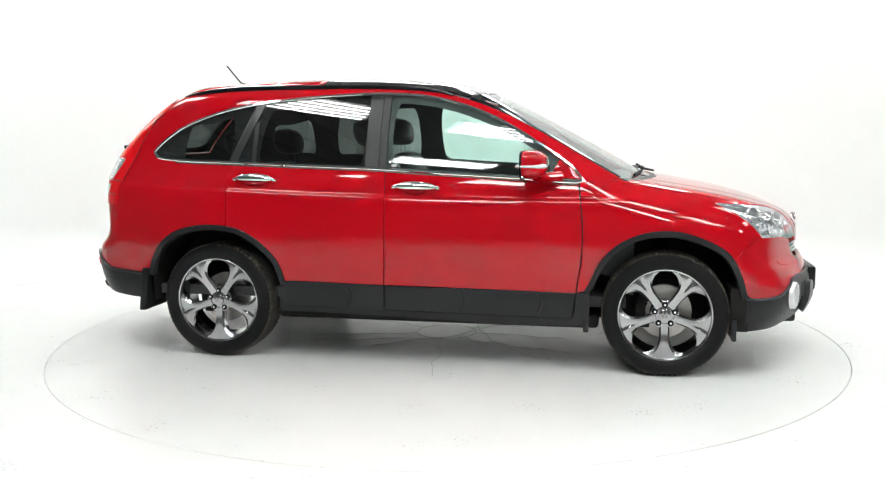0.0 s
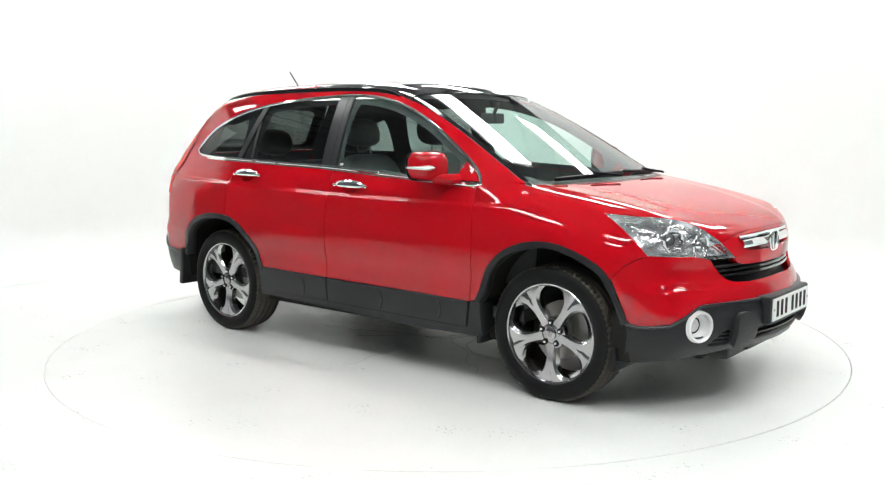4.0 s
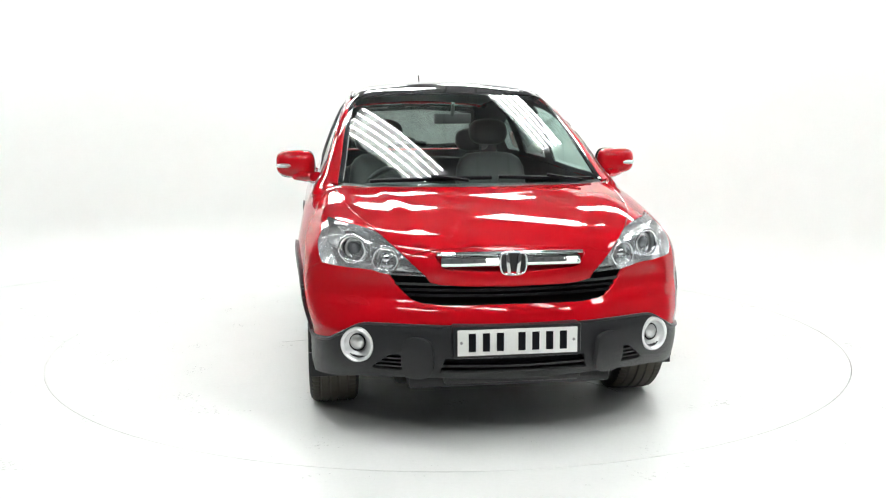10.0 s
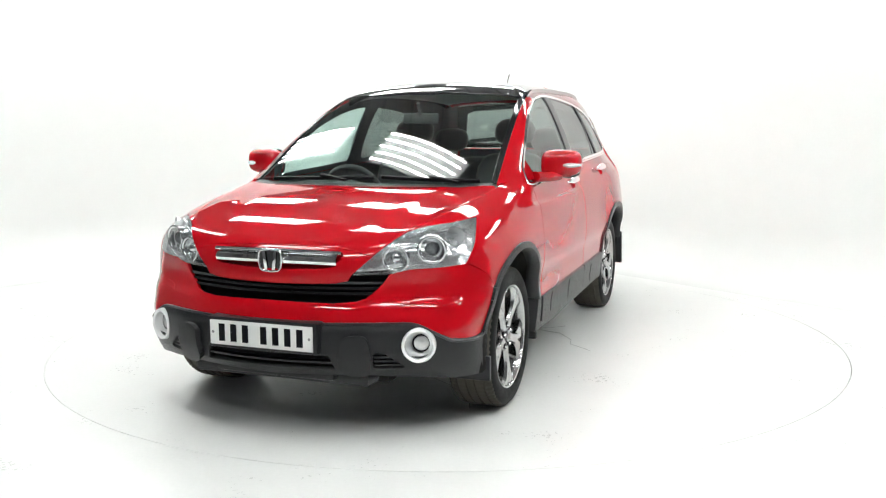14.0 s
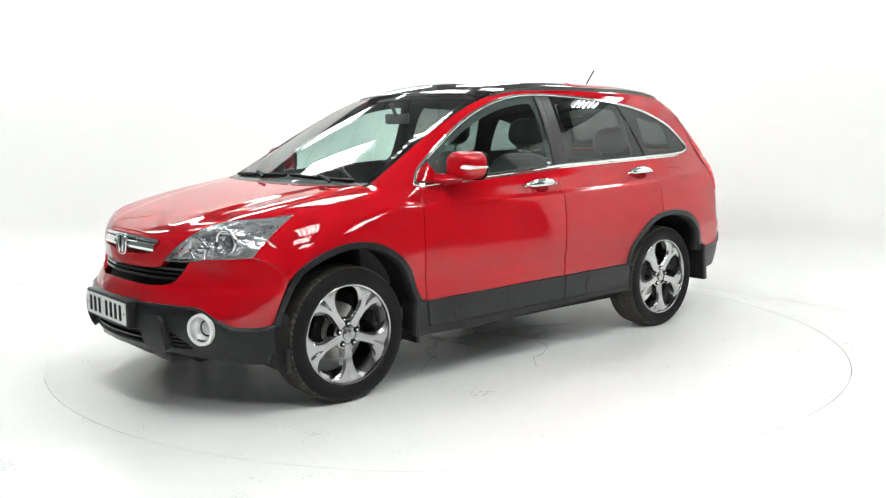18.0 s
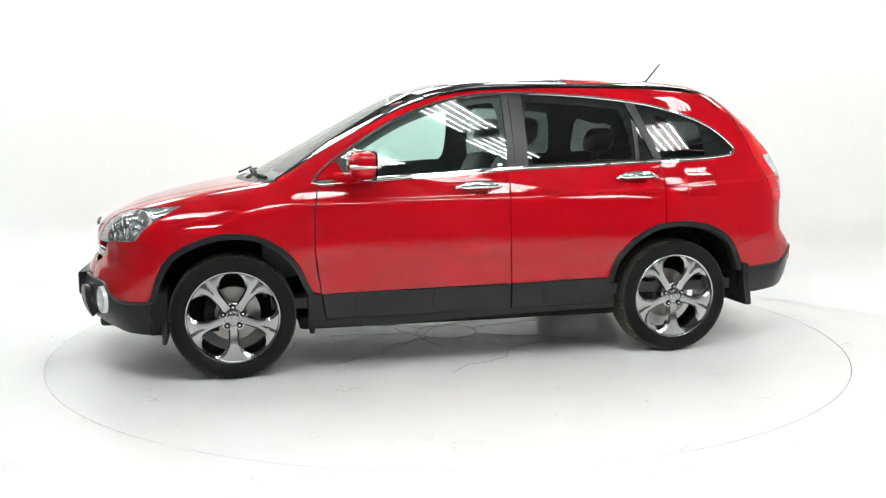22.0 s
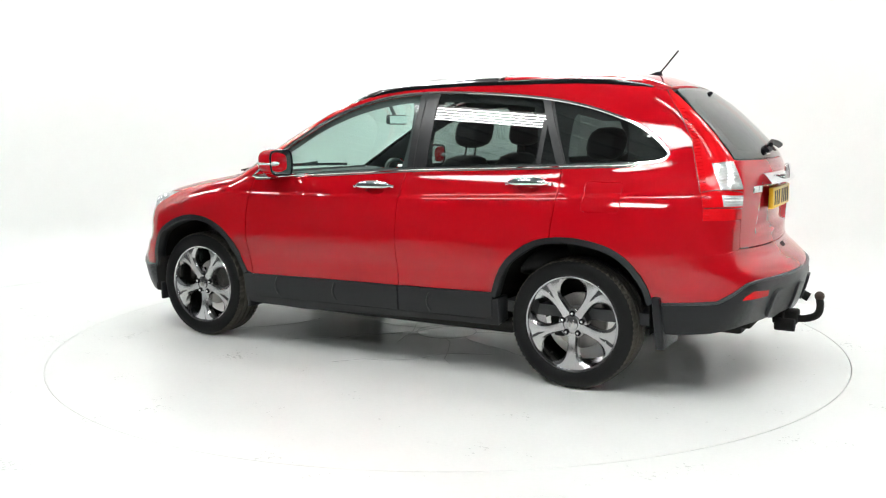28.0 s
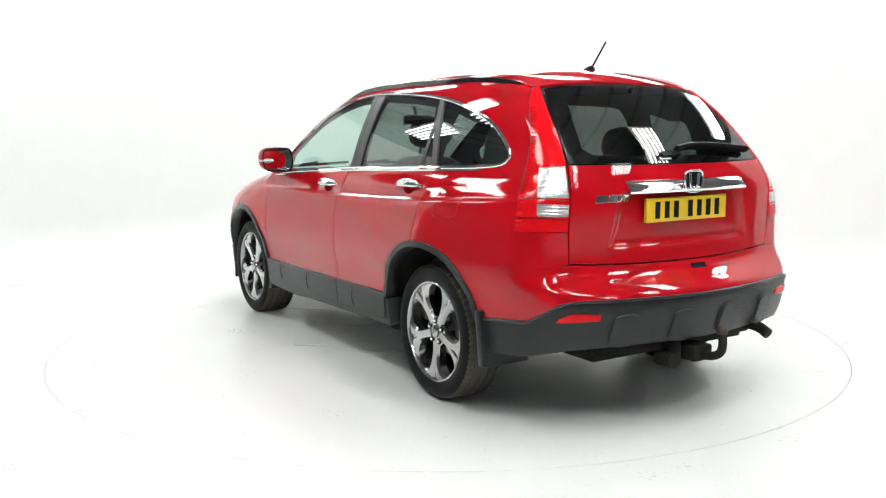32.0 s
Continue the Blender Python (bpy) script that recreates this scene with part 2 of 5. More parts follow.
def body(x, y, z):
    ay = np.abs(y)
    screen = 1.549 - 0.56 * (x + 0.26 * y * y - 0.37)
    roof = roof_line(x) - 0.13 * y * y
    lift = 0.0035 * (1 - blend(ay, 0.75 - 0.19 * x - 0.05, 0.75 - 0.19 * x + 0.05))
    top = smax(-smax(-screen, -roof, 0.10), bonnet_line(x) - 0.003 + lift - 0.03 * y * y, 0.02)
    k = 0.11 + 0.11 * blend(x, 0.6, 1.4)
    f = smax(ay - half_width(x, z), z - top, k)
    bend = 0.17 + 0.11 * blend(-z, -0.72, -0.62)
    hollow = blend(z, 0.815, 0.85) * blend(-z, -1.085, -1.06) * blend(-ay, -0.405 - 0.25 * (1.06 - z), -0.345 - 0.25 * (1.06 - z))
    tail = -x - tail_line(z) + bend * y * y + 0.03 * hollow
    nose = x - nose_line(z) + 0.42 * y * y
    return smax(smax(f, tail, 0.12), nose, 0.11)


def root(a, b):
    """Points between a (inside) and b (outside), arrays of places, where the body's surface lies."""
    lo, hi = np.zeros(len(a)), np.ones(len(a))
    for _ in range(26):
        mid = (lo + hi) / 2
        p = a + (b - a) * mid[:, None]
        inside = body(p[:, 0], p[:, 1], p[:, 2]) < 0
        lo, hi = np.where(inside, mid, lo), np.where(inside, hi, mid)
    return a + (b - a) * hi[:, None]


def snap(p):
    """Places drawn on to the nearest point of the skin."""
    p = np.array(p, float)
    for _ in range(8):
        n = normals(p)
        p = p - n * body(*p.T)[:, None] * 0.95
    return p


def normals(p, h=0.007):
    g = np.stack([body(*(p + e).T) - body(*(p - e).T) for e in np.eye(3) * h], 1)
    return g / np.linalg.norm(g, axis=1)[:, None]


# ---- the body's skin: outlines laid on the smooth form ----
def on_side(xz):
    """Places on the body's left flank, seen square from the side: (x, z) pairs."""
    q = np.array(xz, float)
    a = np.stack([q[:, 0], 0 * q[:, 0] + 0.02, q[:, 1]], 1)
    b = a.copy()
    b[:, 1] = 1.3
    return root(a, b)


def on_front(yz):
    q = np.array(yz, float)
    a = np.stack([0 * q[:, 0] + 1.0, q[:, 0], q[:, 1]], 1)
    b = a.copy()
    b[:, 0] = 2.6
    return root(a, b)


def on_rear(yz):
    q = np.array(yz, float)
    a = np.stack([0 * q[:, 0] - 1.4, q[:, 0], q[:, 1]], 1)
    b = a.copy()
    b[:, 0] = -2.7
    return root(a, b)


def on_top(xy):
    q = np.array(xy, float)
    a = np.stack([q[:, 0], q[:, 1], 0 * q[:, 0] + 0.5], 1)
    b = a.copy()
    b[:, 2] = 2.0
    return root(a, b)


VIEWS = {  # across, up, towards the viewer
    "side": ((1, 0, 0), (0, 0, 1), (0, 1, 0)),
    "front": ((0, 1, 0), (0, 0, 1), (1, 0, 0)),
    "rear": ((0, 1, 0), (0, 0, 1), (-1, 0, 0)),
    "top": ((1, 0, 0), (0, 1, 0), (0, 0, 1)),
    "shoulder": ((1, 0, 0), (0, -0.7071, 0.7071), (0, 0.7071, 0.7071)),
    "nose_corner": ((-0.7071, 0.7071, 0), (0, 0, 1), (0.7071, 0.7071, 0)),
    "tail_corner": ((-0.7071, -0.7071, 0), (0, 0, 1), (-0.7071, 0.7071, 0)),
    "quarter": ((-0.8, -0.6, 0), (0, 0, 1), (-0.6, 0.8, 0)),
    "brow": ((0, 1, 0), (-0.7071, 0, 0.7071), (0.7071, 0, 0.7071)),
}


WRAPS = {"wrap_front": (1.15, 1.0), "wrap_rear": (-1.3, -1.0)}


def inside(pts, poly):
    x, y = pts[:, 0][:, None], pts[:, 1][:, None]
    a, b = poly, np.roll(poly, -1, 0)
    cross = ((a[:, 1] > y) != (b[:, 1] > y)) & (x < (b[:, 0] - a[:, 0]) * (y - a[:, 1]) / np.where(np.abs(b[:, 1] - a[:, 1]) < 1e-12, 1e-12, b[:, 1] - a[:, 1]) + a[:, 0])
    return cross.sum(1) % 2 == 1


def edge_distance(pts, poly):
    a, b = poly[None], np.roll(poly, -1, 0)[None]
    p = pts[:, None]
    ab = b - a
    s = np.clip(((p - a) * ab).sum(2) / np.maximum((ab**2).sum(2), 1e-12), 0, 1)
    return np.sqrt((((a + s[..., None] * ab) - p) ** 2).sum(2)).min(1)


def dense(poly, step):
    out = []
    for a, b in zip(poly, np.roll(poly, -1, 0)):
        n = max(1, int(math.ceil(np.linalg.norm(b - a) / step)))
        out += [a + (b - a) * i / n for i in range(n)]
    return np.array(out)


def shrink(poly, gap):
    """The outline drawn in by gap."""
    area = 0.5 * np.sum(poly[:, 0] * np.roll(poly[:, 1], -1) - np.roll(poly[:, 0], -1) * poly[:, 1])
    t = np.roll(poly, -1, 0) - np.roll(poly, 1, 0)
    t /= np.maximum(np.linalg.norm(t, axis=1), 1e-9)[:, None]
    n = np.stack([-t[:, 1], t[:, 0]], 1) * (1 if area > 0 else -1)
    return poly + n * gap


def flat_hits(v2, e1, e2, d, view):
    base = v2[:, :1] * e1 + v2[:, 1:] * e2
    # the way in stops at the middle of the car
    deep = np.zeros(len(base))
    if view in ("side", "shoulder", "nose_corner", "tail_corner", "quarter"):
        deep = (0.03 - base[:, 1]) / d[1]
        if view == "nose_corner":
            deep = np.maximum(deep, (1.0 - base[:, 0]) / d[0])
        if view in ("tail_corner", "quarter"):
            deep = np.maximum(deep, (-0.9 - base[:, 0]) / d[0])
        if view == "shoulder":
            deep = np.maximum(deep, (0.2 - base[:, 2]) / d[2])
    elif view == "front":
        deep = (1.0 - base[:, 0]) / d[0]
    elif view == "brow":
        deep = (0.4 - base[:, 2]) / d[2]
    elif view == "rear":
        deep = (-1.4 - base[:, 0]) / d[0]
    else:
        deep = (0.5 - base[:, 2]) / d[2]
    return root(base + deep[:, None] * d, base + (deep + 2.2)[:, None] * d)


def skin(outline, view, off=0.0, gap=0.002, edge=0.018, res=0.03, holes=(), lines=()):
    """A panel of the body inside an outline (3D places near the skin), seen along a view. Gives places, faces and normals."""
    from mathutils.geometry import delaunay_2d_cdt
    wrap = WRAPS.get(view)
    if wrap is None:
        e1, e2, d = (np.array(v, float) for v in VIEWS[view])
        flat = lambda p: np.stack([np.asarray(p) @ e1, np.asarray(p) @ e2], 1)
    else:
        flat = lambda p: np.stack([0.9 * np.arctan2(p[:, 1], wrap[1] * (p[:, 0] - wrap[0])), p[:, 2]], 1)
    outline, holes = snap(outline), [snap(h) for h in holes]
    e_lines = [flat(snap(l)) for l in lines]
    loops = [shrink(dense(flat(outline), res * 0.6), gap)] + [shrink(dense(flat(h), res * 0.6), -gap) for h in holes]
    lo, hi = loops[0].min(0), loops[0].max(0)
    gx, gy = np.meshgrid(np.arange(lo[0], hi[0], res), np.arange(lo[1], hi[1], res))
    grid = np.stack([gx.ravel(), gy.ravel()], 1)
    keep = inside(grid, loops[0]) & (edge_distance(grid, loops[0]) > res * 0.45)
    for h in loops[1:]:
        keep &= ~inside(grid, h) & (edge_distance(grid, h) > res * 0.45)
    for l in e_lines:
        keep &= np.sqrt(((grid[:, None] - l[None]) ** 2).sum(2)).min(1) > res * 0.5
    e_lines = [l[inside(l, loops[0]) & (edge_distance(l, loops[0]) > 0.004)] for l in e_lines]
    pts = np.concatenate(loops + e_lines + [grid[keep]])
    edges, at = [], 0
    for l in loops:
        edges += [(at + i, at + (i + 1) % len(l)) for i in range(len(l))]
        at += len(l)
    v2, _, f2, *_ = delaunay_2d_cdt([Vector(p) for p in pts], edges, [], 0, 1e-7)
    v2 = np.array([tuple(v) for v in v2])
    tri = np.array([f for f in f2 if len(f) == 3])
    mid = v2[tri].mean(1)
    ok = inside(mid, loops[0])
    for h in loops[1:]:
        ok &= ~inside(mid, h)
    tri = tri[ok]
    if wrap is not None:
        a = v2[:, 0] / 0.9
        base = np.stack([wrap[0] + 0 * a, 0 * a, v2[:, 1]], 1)
        d = np.stack([wrap[1] * np.cos(a), np.sin(a), 0 * a], 1)
        p = root(base + 0.2 * d, base + 1.7 * d)
    else:
        p = flat_hits(v2, e1, e2, d, view)
    n = normals(p)
    top = p + n * off
    # face direction
    fn = np.cross(top[tri[:, 1]] - top[tri[:, 0]], top[tri[:, 2]] - top[tri[:, 0]])
    flip = (fn * n[tri[:, 0]]).sum(1) < 0
    tri[flip] = tri[flip][:, ::-1]
    faces = [tuple(f) for f in tri]
    verts, norms = [top], [n]
    if edge:
        count = {}
        for f in faces:
            for a, b in zip(f, f[1:] + f[:1]):
                count[(a, b)] = 1
        rim = [(a, b) for a, b in count if (b, a) not in count]
        ids = sorted({i for e in rim for i in e})
        k0 = len(top)
        where = {i: k0 + j for j, i in enumerate(ids)}
        m = len(ids)
        out = np.zeros((m, 3))
        for a, b in rim:
            s = np.cross(top[b] - top[a], n[a])
            for i in (a, b):
                out[where[i] - k0] += s
        out /= np.maximum(np.linalg.norm(out, axis=1), 1e-9)[:, None]
        soft = 0.0025
        r1 = top[ids] - n[ids] * soft * 0.9 + out * soft * 0.6
        r2 = top[ids] - n[ids] * edge + out * soft * 0.6
        verts += [r1, r2]
        norms += [out * 0.8 + n[ids] * 0.6, out]
        for a, b in rim:
            A, B = where[a], where[b]
            faces += [(b, a, A, B), (B, A, A + m, B + m)]
    return np.concatenate(verts), faces, np.concatenate(norms)


def mirrored(v, f, n):
    s = np.array((1, -1, 1.0))
    return v * s, [tuple(reversed(q)) for q in f], n * s


def sheet_normals(v, view):
    """Normals of the one evenly curved sheet that a pane was bent to."""
    i, j, k, sign = {"side": (0, 2, 1, 1), "brow": (0, 1, 2, 1), "rear": (1, 2, 0, -1)}[view]
    w = v
    if view == "side":  # all the side panes lie in one sheet
        gx, gz = np.meshgrid(np.linspace(-1.55, 0.3, 12), np.linspace(1.17, 1.43, 8))
        w = on_side(np.stack([gx.ravel(), gz.ravel()], 1))
    a, b, c = w[:, i], w[:, j], w[:, k]
    q = np.linalg.lstsq(np.stack([np.ones(len(a)), a, b, a * a, a * b, b * b], 1), c, rcond=None)[0]
    n = np.zeros_like(v)
    a, b = v[:, i], v[:, j]
    n[:, i], n[:, j], n[:, k] = -(q[1] + 2 * q[3] * a + q[4] * b), -(q[2] + q[4] * a + 2 * q[5] * b), 1
    return sign * n / np.linalg.norm(n, axis=1)[:, None]


def panel(name, outline, view, mat, parent, label="", both=False, **kw):
    """A skin panel as a part; with both, its twin on the other flank too."""
    got = skin(outline, view, **kw)
    if mat in (M_GLASS_F, M_GLASS_W, M_GLASS_R, M_GLASS_T):
        got = got[0], got[1], sheet_normals(got[0], view)
    obs = [mesh(name, *got[:2], mat, parent, label, True, got[2])]
    clear = mat in (M_GLASS_F, M_GLASS_W, M_GLASS_R, M_GLASS_T)
    if both:
        got = mirrored(*got)
        obs.append(mesh(name, *got[:2], mat, parent, label, True, got[2]))
    for ob in obs:
        ob.visible_shadow = not clear
    return obs


# ---- the studio ----
TABLE_R = 2.494


def studio():
    # floor with a round opening, and the turntable in it
    n = 128
    bm = bmesh.new()
    ring = [(TABLE_R + 0.0019) * np.array((math.cos(2 * math.pi * k / n), math.sin(2 * math.pi * k / n))) for k in range(n)]
    # opening shifted a hair: the wider right gap stands in for shading there
    inner = [bm.verts.new((x + 0.0011, y - 0.0005, 0)) for x, y in ring]
    low = [bm.verts.new((x + 0.0011, y - 0.0005, -0.06)) for x, y in ring]
    reach = [min(6.9 / max(abs(x), 1e-6), (10.9 if y > 0 else 9.1) / max(abs(y), 1e-6)) for x, y in ring]
    outer = [bm.verts.new((k * x, k * y, 0)) for k, (x, y) in zip(reach, ring)]
    for k in range(n):
        j = (k + 1) % n
        bm.faces.new((inner[k], inner[j], outer[j], outer[k]))
        bm.faces.new((low[k], low[j], inner[j], inner[k]))
    bm.faces.new(low)
    tagged(part("floor", bm, M_FLOOR), "glossy white painted studio floor round a turntable", "floor", kind="structure")
    bm = bmesh.new()
    box(bm, -7, 7, -9.2, 11, -0.16, -0.07)
    tagged(part("floor_hall", bm, M_CONCRETE, smooth=False), "dark bare concrete floor of the hall", "floor", kind="structure")
    # the curved white wall
    plan = fair([(-4.75, 1.1), (-4.3, 1.9), (-3.5, 2.75), (-1.6, 3.9), (0.2, 4.3), (1.4, 3.2), (2.66, 1.62), (3.42, 0.69), (4.0, -0.35), (4.15, -0.8)], 120)
    tan = np.gradient(plan, axis=0)
    tan /= np.linalg.norm(tan, axis=1)[:, None]
    outw = np.stack([-tan[:, 1], tan[:, 0]], 1)
    sec = [(-0.4, 0.002)] + [(-0.4 + 0.5 * math.sin(a), 0.002 + 0.5 - 0.5 * math.cos(a)) for a in np.linspace(0.12, math.pi / 2, 14)] + [(0.1, 2.95), (0.3, 2.95), (0.3, 0.002)]
    bm = bmesh.new()
    g = [[bm.verts.new((x + o[0] * a, y + o[1] * a, b)) for a, b in sec] for (x, y), o in zip(plan, outw)]
    for i in range(len(g) - 1):
        for k in range(len(sec)):
            l = (k + 1) % len(sec)
            bm.faces.new((g[i][k], g[i + 1][k], g[i + 1][l], g[i][l]))
    bm.faces.new(g[0])
    bm.faces.new(g[-1])
    tagged(part("wall_cyclorama", bm, M_WHITE), "seamless white curved studio wall meeting the floor", "wall", kind="structure")
    bm = bmesh.new()
    box(bm, -7, 7, -9.2, 11, 4.6, 4.7)
    tagged(part("ceiling", bm, M_CEIL, smooth=False), "grey sheet roof above the studio", "ceiling", kind="structure")
    bm = bmesh.new()
    box(bm, -7, 7, -9.4, -9.2, 0, 4.6)
    tagged(part("wall_back", bm, M_DARKWALL, smooth=False), "plain dark grey hall wall behind the camera", "wall", kind="structure")
    bm = bmesh.new()
    box(bm, -7, 7, 11, 11.2, 0, 4.6)
    tagged(part("wall_front", bm, M_DARKWALL, smooth=False), "plain dark grey hall wall behind the cyclorama", "wall", kind="structure")
    for nm, x in (("wall_left", -7.2), ("wall_right", 7.0)):
        bm = bmesh.new()
        box(bm, x, x + 0.2, -9.4, 11.2, 0, 4.6)
        tagged(part(nm, bm, M_DARKWALL, smooth=False), "plain dark grey side wall of the hall", "wall", kind="structure")
    # profiled roof sheets: ribs under the ceiling
    bm = bmesh.new()
    for k in range(28):
        x = -6.9 + k * 0.5
        box(bm, x, x + 0.035, -9.2, 11, 4.55, 4.6)
    tagged(part("ceiling_ribs", bm, M_RIB, smooth=False), "dark purlins under the profiled roof", "ceiling", kind="structure")
    table = thing("turntable", "white painted round turntable flush with the floor", "turntable")
    part("deck", spin([(0, -0.05), (TABLE_R - 0.0019, -0.05), (TABLE_R - 0.0019, -0.001), (TABLE_R - 0.003, 0.0), (0, 0.0)], 128, "z"), M_FLOOR, table)
    rnd = random.Random(5)
    for k in range(6):
        a = rnd.uniform(0, 2 * math.pi)
        p = [np.array((rnd.uniform(-1.1, 1.1), rnd.uniform(-0.9, 0.9)))]
        for _ in range(rnd.randint(4, 7)):
            a += rnd.uniform(-0.7, 0.7)
            p.append(p[-1] + rnd.uniform(0.08, 0.22) * np.array((math.cos(a), math.sin(a))))
        q = np.array([(x, y, 0.0) for x, y in p])
        part("paint_crack", sweep(q, [(-0.002, -0.001), (-0.002, 0.0015), (0.002, 0.0015), (0.002, -0.001)], False, np.tile((0, 0, 1.0), (len(q), 1))), M_CRACK, table, "thin grey crack in the deck paint")
    a = np.linspace(0, 2 * math.pi, 65)[:-1]
    ring = np.stack([0.2 * np.cos(a), 0.2 * np.sin(a), 0 * a], 1)
    sec = [(-0.0025, -0.001), (-0.0025, 0.0015), (0.0025, 0.0015), (0.0025, -0.001)]
    part("hub_joint", sweep(ring, sec, True, np.tile((0, 0, 1.0), (64, 1))), M_CRACK, table, "round grey joint of the centre plate")
    for k in range(7):
        b = 2 * math.pi * k / 7 + rnd.uniform(-0.3, 0.3)
        q = [np.array((0.2 * math.cos(b), 0.2 * math.sin(b), 0))]
        for _ in range(rnd.randint(5, 8)):
            c = b + rnd.uniform(-0.35, 0.35)
            q.append(q[-1] + rnd.uniform(0.07, 0.14) * np.array((math.cos(c), math.sin(c), 0)))
        part("paint_crack", sweep(np.array(q), [(-0.0015, -0.001), (-0.0015, 0.0012), (0.0015, 0.0012), (0.0015, -0.001)], False, np.tile((0, 0, 1.0), (len(q), 1))), M_CRACK, table, "thin grey crack in the deck paint")
    return table


turntable = studio()


def tube_bank(x, y, turn, n=5, length=1.55, pitch=0.105):
    bank = thing("ceiling_light", "bank of parallel white fluorescent tubes hung under the grey roof", "light", "tube banks")
    bm = bmesh.new()
    box(bm, -length / 2 - 0.05, length / 2 + 0.05, -n * pitch / 2, n * pitch / 2, 0.05, 0.09)
    part("tray", bm, M_TRAY, bank, "grey painted light tray", smooth=False)
    for sx in (-1, 1):
        bm = bmesh.new()
        box(bm, sx * length * 0.4 - 0.01, sx * length * 0.4 + 0.01, -0.01, 0.01, 0.09, 0.505)
        part("hanger", bm, M_CEIL, bank, smooth=False)
    bm = bmesh.new()
    box(bm, -length / 2, length / 2, -0.015, 0.015, -0.012, 0.02, 0.007)
    first = part("tube", bm, M_TUBE, bank, "glowing white fluorescent tube")
    first.location = (0, -(n - 1) / 2 * pitch, 0)
    for k in range(1, n):
        ob = new("tube", first.data)
        ob.parent = bank
        ob.location = (0, (k - (n - 1) / 2) * pitch, 0)
        tagged(ob, "glowing white fluorescent tube")
    bank.matrix_basis = pose(x, y, 4.1, 0, 0, turn)
    return bank


# the last four banks are unseen, added as fill to soften the car's shadow
BANKS = ((1.15, 2.0), (-0.65, 0.8), (2.55, 3.5), (-2.4, 2.6), (-0.76, 3.9), (0.6, 5.4), (4.4, 1.7), (4.0, 5.0), (2.1, 6.8), (0.24, 8.6), (-1.3, 7.2), (-2.7, 5.6), (-4.4, 4.4),
         (1.2, -2.6), (-0.5, -3.8), (2.55, -4.1), (0.9, -5.1), (4.3, -2.9), (-2.4, -1.95), (3.6, -1.0), (-3.8, 0.6), (-1.9, -5.4), (-5.7, 2.4), (5.6, 3.4), (4.6, -5.6))
for bx, by in BANKS:
    tube_bank(bx, by, -44)


# ---- the car: x forward, y to its left, z up; outlines in metres ----
car = thing("car", "bright red five-door sport utility car on a white turntable", "car")
flip_y = np.array((1, -1, 1.0))


def P(*pts):
    return np.array(pts, float)


def S(*pts):
    return on_side(pts)


def arc(pts, n):
    return fair(pts, n)


def whole(half):
    """A full outline from its left half, which runs from the middle line round to the middle line."""
    h = np.asarray(half)
    return np.concatenate([h, (h * flip_y)[::-1]])


ARCH_F = arc([(1.735, 0.455), (1.706, 0.559), (1.634, 0.69), (1.566, 0.738), (1.435, 0.792), (1.321, 0.811), (1.177, 0.794), (1.051, 0.734), (0.957, 0.636), (0.903, 0.521), (0.872, 0.468)], 46)
ARCH_R = arc([(-0.86, 0.466), (-0.912, 0.607), (-1.006, 0.71), (-1.133, 0.783), (-1.26, 0.805), (-1.388, 0.801), (-1.533, 0.764), (-1.631, 0.699), (-1.709, 0.591), (-1.742, 0.5)], 46)
DLO_TOP = arc([(0.862, 1.072), (0.79, 1.15), (0.546, 1.315), (0.377, 1.411), (0.223, 1.476), (0.052, 1.527), (-0.114, 1.556), (-0.32, 1.567), (-0.613, 1.559), (-0.836, 1.544), (-1.081, 1.517), (-1.266, 1.483), (-1.423, 1.439), (-1.581, 1.376), (-1.681, 1.31), (-1.738, 1.258), (-1.76, 1.228), (-1.735, 1.2), (-1.668, 1.187)], 110)
BELT = arc([(-1.668, 1.187), (-1.535, 1.177), (-1.232, 1.167), (-0.754, 1.149), (-0.304, 1.133), (0.051, 1.111), (0.37, 1.094), (0.538, 1.084), (0.82, 1.066), (0.862, 1.072)], 60)
DOOR_F = arc([(0.83, 1.058), (0.842, 0.974), (0.857, 0.814), (0.853, 0.652), (0.832, 0.5), (0.829, 0.457)], 18)
DOOR_B = arc([(-0.272, 1.13), (-0.257, 0.966), (-0.252, 0.741), (-0.261, 0.513), (-0.261, 0.471)], 16)
DOOR_R = arc([(-1.214, 1.163), (-1.224, 1.055), (-1.207, 0.831), (-1.207, 0.797)], 12)
WING_TOP = arc([(1.075, 0.735), (1.25, 0.722), (1.413, 0.7), (1.6, 0.665), (1.75, 0.622), (1.88, 0.566)], 24)
LAMP_TOP = P((1.557, 0.775, 0.957), (1.7, 0.715, 0.944), (1.8, 0.635, 0.93), (1.88, 0.566, 0.912))
LAMP_IN = P((1.88, 0.566, 0.912), (1.955, 0.51, 0.868), (2.01, 0.454, 0.815), (2.035, 0.41, 0.772), (2.048, 0.37, 0.735))
LAMP_LOW = P((2.048, 0.37, 0.735), (1.985, 0.545, 0.741), (1.958, 0.605, 0.756), (1.9, 0.71, 0.762), (1.815, 0.82, 0.775))
LAMP_BACK = P((1.815, 0.82, 0.775), (1.74, 0.83, 0.852), (1.655, 0.81, 0.912), (1.557, 0.775, 0.957))
SCREEN_SIDE = arc([(1.06, 0.72), (0.85, 0.695), (0.6, 0.668), (0.35, 0.64), (0.19, 0.622)], 24)
ROOF_EDGE = arc([(0.19, 0.622), (0.0, 0.6), (-0.5, 0.585), (-1.1, 0.582), (-1.5, 0.568), (-1.665, 0.545)], 40)
